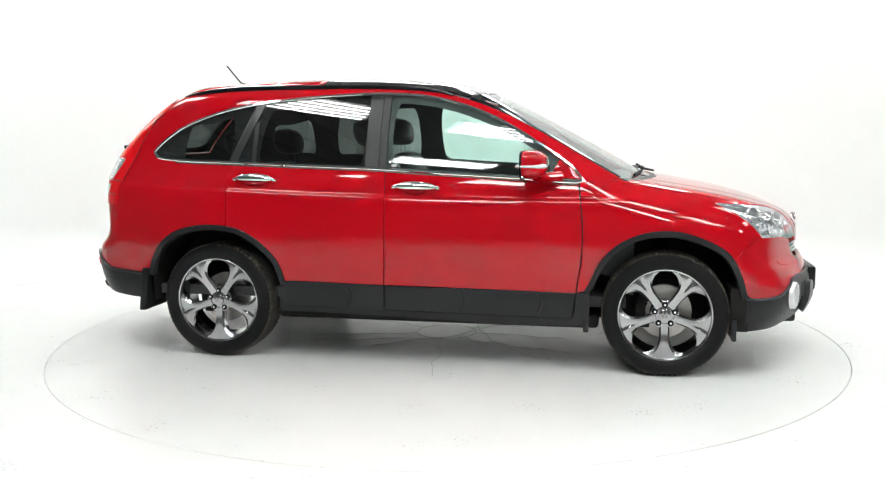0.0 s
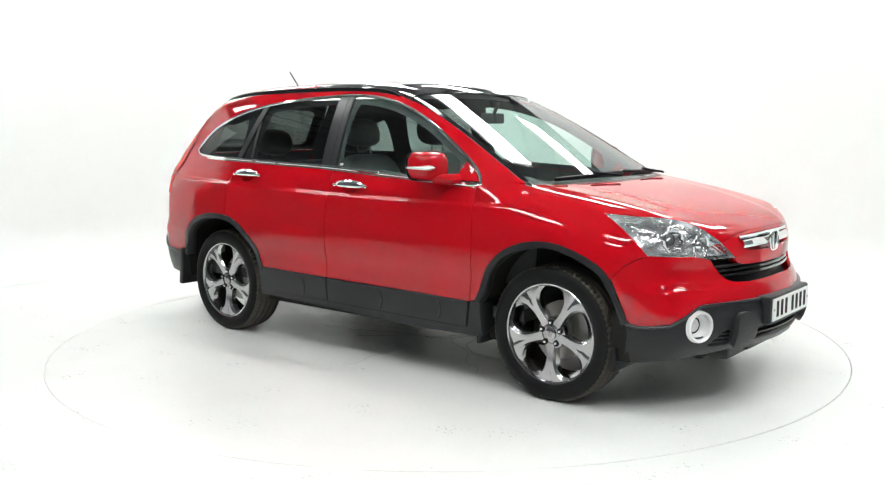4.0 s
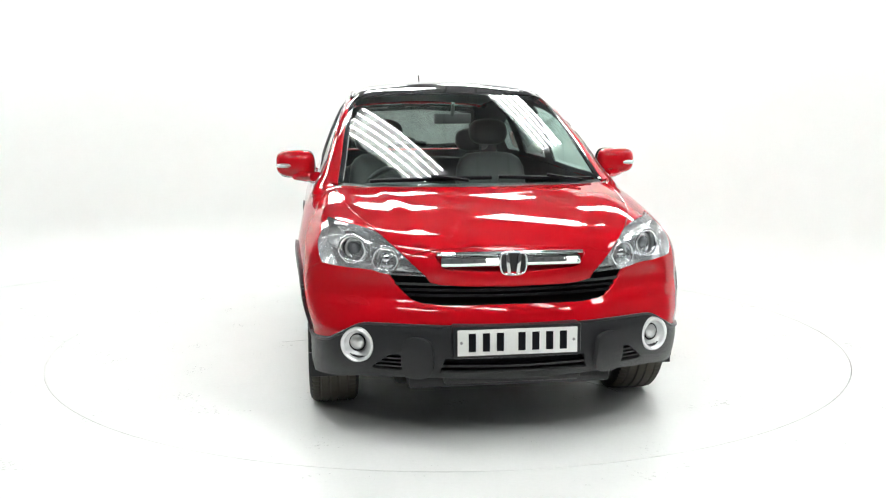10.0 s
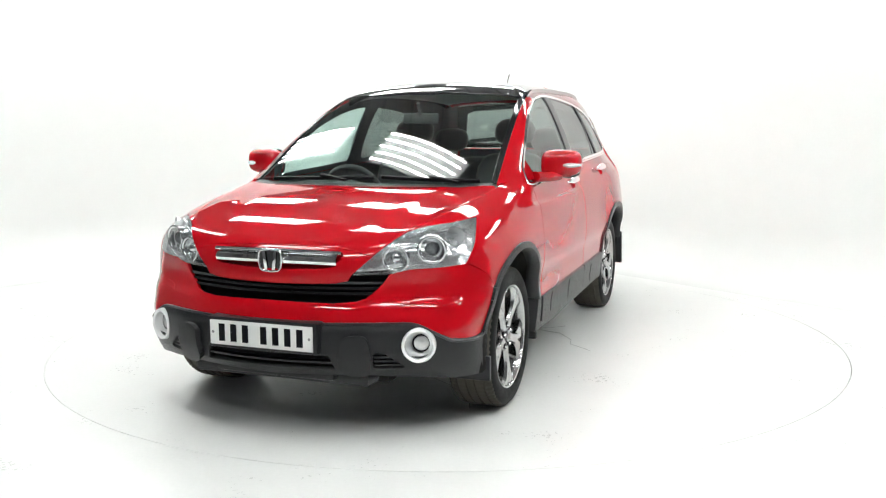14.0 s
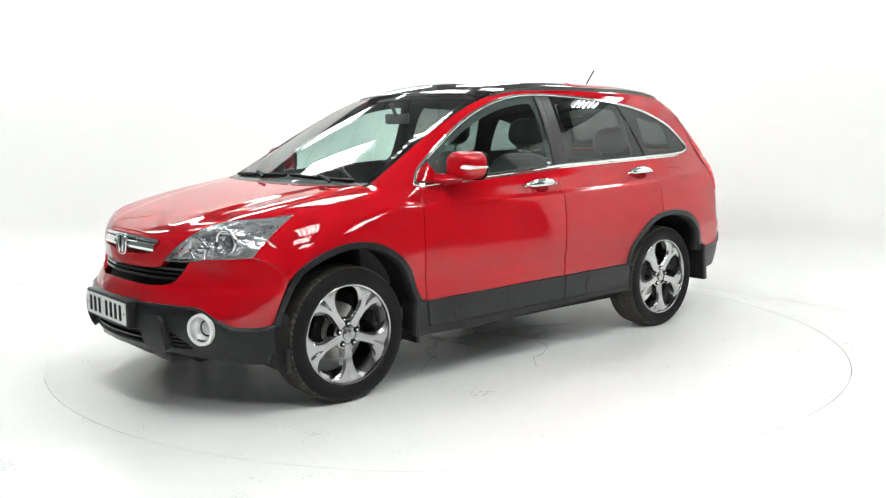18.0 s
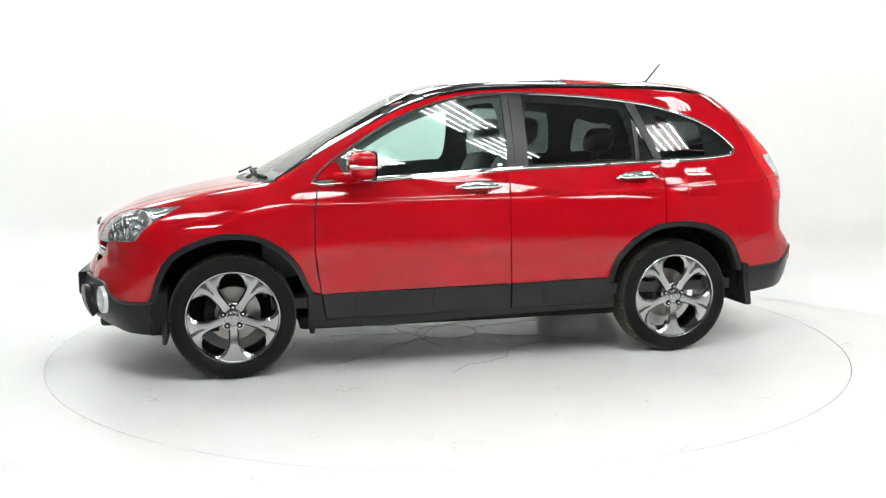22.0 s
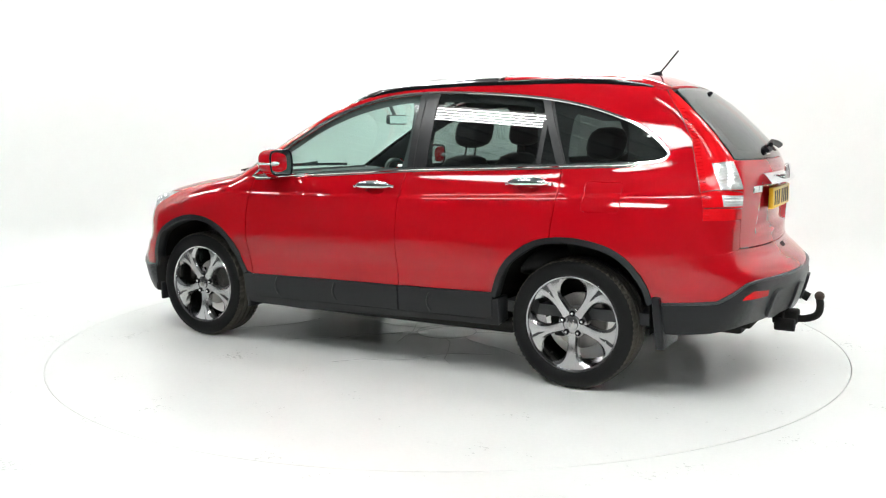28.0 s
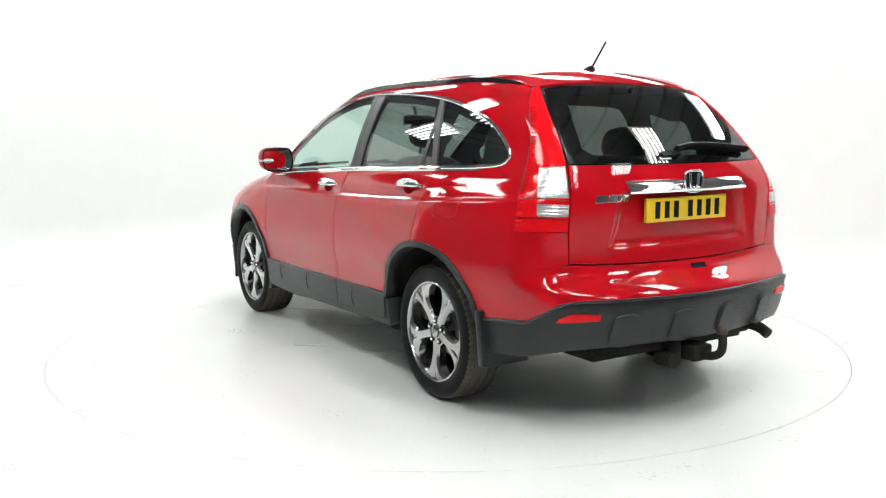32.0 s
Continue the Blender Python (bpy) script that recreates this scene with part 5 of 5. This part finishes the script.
def plates_and_badges():
    bm = bmesh.new()
    box(bm, 2.1, 2.193, -0.275, 0.275, 0.405, 0.545, 0.012)
    part("plate_holder", bm, M_BLACK, car, "black number plate holder")
    bm = bmesh.new()
    box(bm, 2.193, 2.199, -0.256, 0.256, 0.42, 0.53, 0.002)
    plate = part("front_plate", bm, M_PLATE_W, car, "white front number plate with dark bars")
    text_bars(plate, 2.199, 1, -0.224, 0.224, 0.437, 0.515, (3, 4), M_INK)
    for s in (-1, 1):
        ob = part("plate_screw", spin([(0.0, 0.002), (0.006, 0.0015), (0.0065, 0.0)], 12, "x"), M_CLEARLENS, plate)
        ob.location = (2.199, s * 0.24, 0.476)
    bm = bmesh.new()
    box(bm, -2.184, -2.162, -0.249, 0.265, 0.934, 1.043, 0.002)
    plate = part("rear_plate", bm, M_PLATE_Y, car, "yellow rear number plate with dark bars")
    text_bars(plate, -2.184, -1, -0.215, 0.231, 0.95, 1.027, (4, 3), M_INK)
    # front chrome wing with its badge
    for z, h, w in ((0.827, 0.0105, 0.318), (0.797, 0.02, 0.302)):
        y = np.linspace(-w, w, 44)
        p = on_front(np.stack([y, z - 0.02 * y * y], 1)) - (0.005, 0, 0)
        sec = [(-h, -0.02), (-h, 0.004), (-h * 0.5, 0.012), (h * 0.5, 0.012), (h, 0.004), (h, -0.02)]
        part("grille_bar", sweep(p, sec, False, normals(p)), M_CHROME, car, "bright chrome grille bar")
    y = np.linspace(-0.29, 0.29, 30)
    p = on_front(np.stack([y, 0.812 + 0 * y], 1)) - (0.02, 0, 0)
    part("grille_mesh", sweep(p, [(-0.02, -0.004), (-0.02, 0.0), (0.02, 0.0), (0.02, -0.004)], False, normals(p)), M_INK, car, "dark grille insert")

    def badge(x, face, z, w, h, parent_label):
        loop = fair([(0, w * 0.48, -h * 0.42), (0, w * 0.3, -h * 0.52), (0, -w * 0.3, -h * 0.52), (0, -w * 0.48, -h * 0.42), (0, -w * 0.56, h * 0.4), (0, -w * 0.42, h * 0.52), (0, w * 0.42, h * 0.52), (0, w * 0.56, h * 0.4)], 48, True)
        b = part("badge", sweep(loop, circle_section(0.006, 10), True, np.tile((face, 0, 0.0), (48, 1))), M_CHROME, car, parent_label)
        bm = bmesh.new()
        vs = [bm.verts.new(tuple(q)) for q in loop]
        bm.faces.new(vs)
        part("badge_field", bm, M_GLOSS, b, "dark badge field", smooth=False)
        for s in (-1, 1):
            bm = bmesh.new()
            box(bm, -0.005, 0.008, s * w * 0.24 - 0.008, s * w * 0.24 + 0.008, -h * 0.46, h * 0.46, 0.003)
            for v in bm.verts:
                v.co.y += s * v.co.z * 0.12
            part("badge_bar", bm, M_CHROME, b, "plain chrome bar")
        b.location = (x, 0, z)

    badge(2.098, 1, 0.79, 0.098, 0.088, "chrome badge with two plain bars")
    badge(-2.207, -1, 1.113, 0.098, 0.088, "chrome badge with two plain bars")
    # chrome strip over the rear plate
    y = np.linspace(-0.372, 0.372, 30)
    p = on_rear(np.stack([y, 1.092 + 0 * y], 1))
    sec = [(-0.030, -0.02), (-0.032, 0.034), (-0.024, 0.04), (-0.020, 0.036), (0.004, 0.026), (0.028, 0.012), (0.033, 0.004), (0.034, -0.02)]
    part("tailgate_chrome", sweep(p, sec, False, normals(p)), M_CHROME, car, "wide chrome strip on the tailgate")
    # chrome model badge as plain shapes
    for y0, y1 in ((0.527, 0.470), (0.462, 0.420), (0.412, 0.398), (0.390, 0.338)):
        q = on_rear([(y0, 1.034), (y0 - 0.008, 1.064), (y1 - 0.008, 1.064), (y1, 1.034)])
        panel("model_badge", q, "rear", M_CHROME, car, "small plain chrome badge shape", off=0.005, gap=0, edge=0.006, res=0.012)
    q = on_rear([(0.0, 0.705), (0.0, 0.727), (-0.1, 0.727), (-0.1, 0.705)]) - (0.0, 0.02, 0)
    panel("tailgate_grip", q, "rear", M_INK, car, "dark tailgate grip recess", off=0.002, gap=0, edge=0.006, res=0.02)
    q = on_rear([(0.13, 1.212), (0.13, 1.222), (0.06, 1.222), (0.06, 1.212)])
    panel("glass_sticker", q, "rear", M_PLATE_W, car, "small pale sticker bar", off=0.004, gap=0, edge=0, res=0.02)


def handles_and_mirrors():
    for xb, xf, z in ((-0.207, 0.05, 1.031), (-1.178, -0.93, 1.068)):
        x = np.linspace(xb, xf, 22)
        t = np.linspace(0, 1, 22)
        p = on_side(np.stack([x, z + 0.004 * np.sin(math.pi * t) - 0.004 * t], 1))
        n = normals(p)
        lift = 0.012 + 0.022 * np.sin(math.pi * t) ** 0.7
        thick = 0.0115 + 0.007 * np.sin(math.pi * t)
        for s in (1, -1):
            q = (p + n * lift[:, None]) * (1, s, 1)
            bm = sweep(q, circle_section(1.0, 12), False, n * (1, s, 1))
            bm.verts.ensure_lookup_table()
            for k in range(12):
                for i in range(22):
                    v = bm.verts[k * 22 + i]
                    d = v.co - Vector(q[i])
                    e = Vector(n[i] * (1, s, 1))
                    out = e * d.dot(e)
                    end = min(1.0, 4.2 * min(t[i], 1 - t[i]) + 0.35)
                    v.co = Vector(q[i]) + (d - out) * thick[i] * end * 1.25 + out * 0.011 * end
            part("door_handle", bm, M_CHROME, car, "chrome door handle")
            for e in (0, -1):
                bm = bmesh.new()
                a = q[e] - (n[e] * (1, s, 1)) * 0.004
                box(bm, a[0] - 0.011, a[0] + 0.011, a[1] - 0.012, a[1] + 0.006, a[2] - 0.008, a[2] + 0.008, 0.004)
                part("handle_foot", bm, M_CHROME, car)
    for s in (1, -1):
        # mirror shell: a rounded box, fuller in front
        bm = bmesh.new()
        bmesh.ops.create_uvsphere(bm, u_segments=28, v_segments=18, radius=1.0)
        for v in bm.verts:
            x, y, z = v.co
            f = lambda a, k: math.copysign(abs(a) ** k, a)
            x, y, z = f(x, 0.75), f(y, 0.55), f(z, 0.6)
            taper = 1 - 0.12 * (1 + y) / 2 - (0.1 if z < 0 else 0.0) * (1 + y) / 2
            x = x * 0.088 if x > 0 else x * 0.05
            v.co = (0.59 + x - 0.012 * (y + 1), s * (0.946 + 0.110 * y), 1.163 + z * 0.086 * taper + 0.004 * y)
        mir = part("door_mirror", bm, M_RED, car, "red door mirror with an indicator strip")
        bm = bmesh.new()
        bmesh.ops.create_uvsphere(bm, u_segments=20, v_segments=12, radius=1.0)
        for v in bm.verts:
            x, y, z = v.co
            v.co = (0.60 + 0.087 * x - 0.012 * (y + 1), s * (1.005 + 0.054 * y), 1.158 + z * 0.021)
        part("indicator", bm, M_CLEARLENS, mir, "clear white indicator strip")
        loop = fair([(0, 0.852, 1.095), (0, 0.857, 1.225), (0, 0.95, 1.234), (0, 1.036, 1.222), (0, 1.044, 1.155), (0, 1.026, 1.102), (0, 0.94, 1.09)], 36, True)
        loop[:, 0] = 0.536 - 0.02 * (loop[:, 1] - 0.9)
        bm = bmesh.new()
        bm.faces.new([bm.verts.new((x, s * y, z)) for x, y, z in loop])
        part("mirror_glass", bm, M_MIRROR, mir, "silvered mirror glass", smooth=False)
        part("mirror_rim", sweep(loop * (1, s, 1), circle_section(0.006, 8), True, np.tile((-1.0, 0, 0), (36, 1))), M_INK, mir)
        p = fair([(0.72, s * 0.83, 1.098), (0.665, s * 0.88, 1.095), (0.61, s * 0.93, 1.10)], 12)
        part("mirror_arm", sweep(p, circle_section(0.029, 12, 1.7), False), M_RED, mir, "red mirror arm")
        q = on_side([(0.845, 1.082), (0.785, 1.148), (0.72, 1.188), (0.665, 1.085)])
        got = skin(q, "side", off=0.002, gap=0.004, edge=0.01, res=0.02)
        got = got if s > 0 else mirrored(*got)
        mesh("mirror_base", got[0], got[1], M_RED, mir, "red mirror base plate", True, got[2])


def roof_and_wipers():
    c = ROOF_EDGE[2:-1] - (0, 0.004)
    p = on_top(c)
    n = normals(p)
    t = np.linspace(0, 1, len(p))
    rise = 0.019 * np.clip(np.minimum(t / 0.10, (1 - t) / 0.1), 0, 1) ** 0.7
    for s in (1, -1):
        q = (p + np.array((0, 0, 1.0)) * (rise - 0.006)[:, None]) * (1, s, 1)
        sec = [(-0.014, -0.04), (-0.012, 0.0), (-0.006, 0.007), (0.006, 0.007), (0.012, 0.0), (0.014, -0.04)]
        part("roof_rail", sweep(q, sec, False, np.tile((0, s * 0.35, 1.0), (len(q), 1))), M_GLOSS, car, "black roof rail")
    # aerial
    base = part("aerial", sweep(fair([(-1.40, 0, 1.643), (-1.45, 0, 1.658), (-1.488, 0, 1.668), (-1.5, 0, 1.645)], 12), circle_section(0.012, 10, 1.6), False, np.tile((0, 0, 1.0), (12, 1))), M_INK, car, "black aerial foot and rod")
    part("aerial_rod", sweep([(-1.478, 0, 1.655), (-1.53, 0, 1.715), (-1.595, 0, 1.792)], circle_section(0.005, 8), False, np.tile((0, 1.0, 0), (3, 1))), M_INK, base, "thin black rod")
    # cowl and wipers
    half = on_top([(1.27, 0.0), (1.26, 0.2), (1.23, 0.4), (1.185, 0.57), (1.1, 0.70), (1.06, 0.7), (1.13, 0.56), (1.175, 0.4), (1.205, 0.2), (1.215, 0.0)])
    panel("cowl", whole(half), "top", M_BLACK, car, "black plastic cowl below the windscreen", off=-0.006, gap=0.002, edge=0.02, res=0.03)
    for a, b, piv in (((1.175, 0.08), (1.13, -0.55), (1.245, -0.05)), ((1.1, 0.64), (1.165, 0.12), (1.2, 0.56))):
        y = np.linspace(a[1], b[1], 16)
        p = on_top(np.stack([np.linspace(a[0], b[0], 16) + 0.02 * np.sin(np.linspace(0, math.pi, 16)), y], 1))
        n = normals(p)
        w = part("wiper", sweep(p + n * 0.012, [(-0.008, -0.01), (-0.006, 0.006), (0.006, 0.006), (0.008, -0.01)], False, n), M_INK, car, "black windscreen wiper")
        q = on_top([piv, ((piv[0] * 2 + a[0] + b[0]) / 4, (piv[1] + (a[1] + b[1]) / 2) / 2), ((a[0] + b[0]) / 2 + 0.015, (a[1] + b[1]) / 2)])
        part("wiper_arm", sweep(q + normals(q) * 0.026, [(-0.009, -0.006), (-0.007, 0.006), (0.007, 0.006), (0.009, -0.006)], False, normals(q)), M_INK, w, "black wiper arm")
    p = on_rear([(0.02, 1.245), (-0.08, 1.258), (-0.25, 1.255), (-0.5, 1.235)])
    n = normals(p)
    q = p + n * 0.03
    w = part("rear_wiper", sweep(fair(q, 14), [(-0.01, -0.02), (-0.012, 0.006), (0.0, 0.014), (0.012, 0.006), (0.01, -0.02)], False, np.tile(n[1], (14, 1))), M_INK, car, "black tailgate wiper")
    q = on_rear([(0.12, 1.228), (0.06, 1.23), (0.0, 1.236)])
    part("wiper_foot", sweep(q + normals(q) * 0.012, [(-0.014, -0.02), (-0.012, 0.01), (0.012, 0.01), (0.014, -0.02)], False, normals(q)), M_INK, w)
    ob = lens_ball("washer_jet", tuple(on_rear([(0.0, 1.545)])[0]), 0.012, 0.02, M_INK, car, "black washer jet", (-1, 0, 0.4))


def cabin():
    bm = bmesh.new()
    box(bm, -1.95, 1.1, -0.78, 0.78, 0.36, 0.42)
    part("cabin_floor", bm, M_TRIM, car, "dark carpet floor", smooth=False)
    # dashboard with a cowl over the dials
    sec = fair([(0.62, 0.62), (0.66, 0.86), (0.6, 0.99), (0.7, 1.03), (0.9, 1.05), (1.12, 1.045), (1.12, 0.5)], 30)
    bm = bmesh.new()
    rows = []
    for y in np.linspace(-0.72, 0.72, 40):
        hump = 0.045 * math.exp(-(((y + 0.38) / 0.17) ** 2))
        rows.append([bm.verts.new((x, y, z + (hump if z > 0.95 and x < 0.85 else 0))) for x, z in sec])
    for a, b in zip(rows, rows[1:]):
        for k in range(len(sec) - 1):
            bm.faces.new((a[k], b[k], b[k + 1], a[k + 1]))
    bm.faces.new(rows[0])
    bm.faces.new(rows[-1])
    part("dashboard", bm, M_TRIM, car, "dark grey dashboard")
    for y in (-0.6, -0.2, 0.02, 0.6):
        ob = part("air_vent", spin([(0.05, 0.0), (0.042, 0.008), (0.036, 0.0), (0.0, -0.01)], 20, "x"), M_STEEL, car, "round air vent")
        ob.matrix_basis = pose(0.615, y, 0.94, 0, 0, 180)
    # steering wheel, on the right
    a = np.linspace(0, 2 * math.pi, 41)[:-1]
    ax = Vector((-0.9, 0, 0.42)).normalized()
    q = ax.to_track_quat("X", "Z").to_matrix()
    c = Vector((0.5, -0.37, 0.97))
    pts = np.array([c + q @ Vector((0, 0.185 * math.cos(t), 0.185 * math.sin(t))) for t in a])
    st = part("steering_wheel", sweep(pts, circle_section(0.015, 10), True, np.tile(tuple(ax), (40, 1))), M_SEAT, car, "black steering wheel")
    hub = lens_ball("wheel_boss", c, 0.075, 0.03, M_TRIM, st, "", tuple(ax))
    for t in (0.0, math.pi, 1.5 * math.pi):
        e = c + q @ Vector((0, 0.18 * math.cos(t), 0.18 * math.sin(t)))
        part("wheel_spoke", sweep([tuple(c), tuple(e)], circle_section(0.014, 8), False, [tuple(ax)] * 2), M_TRIM, st)

    def cushion(name, x0, x1, y0, y1, z0, z1, lean, parent, label="", bev=0.045):
        bm = bmesh.new()
        box(bm, x0, x1, y0, y1, z0, z1)
        bmesh.ops.subdivide_edges(bm, edges=bm.edges, cuts=5, use_grid_fill=True)
        cx, cy, cz = (x0 + x1) / 2, (y0 + y1) / 2, (z0 + z1) / 2
        for v in bm.verts:
            u = Vector(((v.co.x - cx) / (x1 - x0) * 2, (v.co.y - cy) / (y1 - y0) * 2, (v.co.z - cz) / (z1 - z0) * 2))
            k = 2.7 if name == "headrest" else 4.0
            l = (abs(u.x) ** k + abs(u.y) ** k + abs(u.z) ** k) ** (1 / k)
            u = u / max(l, 1e-6) * max(abs(u.x), abs(u.y), abs(u.z))
            v.co = Vector((cx + u.x * (x1 - x0) / 2, cy + u.y * (y1 - y0) / 2, cz + u.z * (z1 - z0) / 2))
            v.co.x -= lean * (v.co.z - z0)
        return part(name, bm, M_SEAT, parent, label)

    def headrest(x, y, z, parent):
        cushion("headrest", x - 0.1, x + 0.09, y - 0.135, y + 0.135, z + 0.01, z + 0.195, 0.18, parent, "black leather headrest")
        for s in (-1, 1):
            part("headrest_post", sweep([(x + 0.02, y + s * 0.06, z - 0.1), (x, y + s * 0.06, z + 0.03)], circle_section(0.006, 8), False, [(0, 1.0, 0)] * 2), M_CHROME, parent)

    for s in (-1, 1):
        y = s * 0.37
        seat = cushion("front_seat", -0.35, 0.2, y - 0.26, y + 0.26, 0.5, 0.7, 0, car, "black leather front seat")
        cushion("backrest", -0.38, -0.2, y - 0.245, y + 0.245, 0.62, 1.2, 0.24, seat, "black leather backrest")
        headrest(-0.46, y, 1.235, seat)
    bench = cushion("rear_seat", -1.2, -0.7, -0.66, 0.66, 0.52, 0.72, 0, car, "black leather rear bench")
    cushion("bench_back", -1.32, -1.12, -0.66, 0.66, 0.62, 1.14, 0.2, bench, "black leather bench backrest")
    for y in (-0.4, 0.4):
        headrest(-1.3, y, 1.17, bench)
    # inside mirror and visors
    bm = bmesh.new()
    box(bm, 0.30, 0.325, -0.115, 0.115, 1.39, 1.455, 0.012)
    m = part("inside_mirror", bm, M_TRIM, car, "dark inside rear-view mirror")
    bm = bmesh.new()
    box(bm, 0.297, 0.2995, -0.105, 0.105, 1.397, 1.448)
    part("mirror_glass", bm, M_MIRROR, m, smooth=False)
    part("mirror_stem", sweep([(0.32, 0, 1.44), (0.36, 0, 1.515)], circle_section(0.012, 8), False, [(0, 1.0, 0)] * 2), M_TRIM, m)
    half = np.concatenate([top3([(0.16, 0.0), (0.12, 0.3), (0.08, 0.55)]), top3(cut(ROOF_EDGE, 0.08, -1.6) - (0, 0.03)), top3([(-1.6, 0.3), (-1.6, 0.0)])])
    panel("headlining", whole(half), "top", M_LINER, car, "pale grey headlining", off=-0.05, gap=0, edge=0, res=0.08)
    bm = bmesh.new()
    box(bm, -1.95, -1.42, -0.62, 0.62, 1.03, 1.045)
    part("parcel_shelf", bm, M_TRIM, car, "dark parcel shelf", smooth=False)
    half = on_rear([(0.0, 1.2), (0.3, 1.2), (0.6, 1.2), (0.62, 0.85), (0.0, 0.83)])
    panel("tailgate_lining", whole(half), "rear", M_TRIM, car, "dark tailgate lining", off=-0.04, gap=0, edge=0, res=0.08)
    bm = bmesh.new()
    box(bm, 1.12, 1.14, -0.7, 0.7, 0.42, 1.03)
    part("bulkhead", bm, M_TRIM, car, "dark bulkhead", smooth=False)
    bm = bmesh.new()
    box(bm, 1.2, 1.9, -0.5, 0.5, 0.45, 0.75, 0.03)
    part("engine", bm, M_UNDER, car, "dark engine block")


def small_marks():
    """Etched glass marks, cladding notches and the rear wheel's jacking notch."""
    for s in (1, -1):
        q = on_side([(-0.235, 1.146), (-0.235, 1.16), (-0.207, 1.16), (-0.207, 1.146)]) * (1, s, 1)
        got = skin(q * (1, s, 1), "side", off=-0.002, gap=0, edge=0, res=0.02)
        got = got if s > 0 else mirrored(*got)
        mesh("glass_mark", got[0], got[1], M_PLATE_W, car, "small pale etched glass mark", True, got[2])
        for x in (0.62, 0.18, -0.48):
            z = np.linspace(0.345, 0.448, 8)
            p = on_side(np.stack([x + 0.02 * np.sin(np.linspace(0, math.pi, 8)), z], 1))
            n = normals(p)
            part("cladding_notch", sweep((p + n * 0.0125) * (1, s, 1), [(-0.012, -0.004), (-0.004, 0.0035), (0.004, 0.0035), (0.012, -0.004)], False, n * (1, s, 1)), M_BLACK, car, "raised notch in the black cladding")


small_marks()
lamps()
plates_and_badges()
handles_and_mirrors()
roof_and_wipers()
cabin()


def motions():
    rows, table = [], []
    for k in range(33):
        turn = Matrix.Rotation(-radians(11.277 + 7.0842 * k), 4, "Z")
        rows.append((float(k), turn @ Matrix.Translation((0.079, -0.0137, 0))))
        table.append((float(k), turn.copy()))
    walk(car, rows)
    walk(turntable, table)


motions()
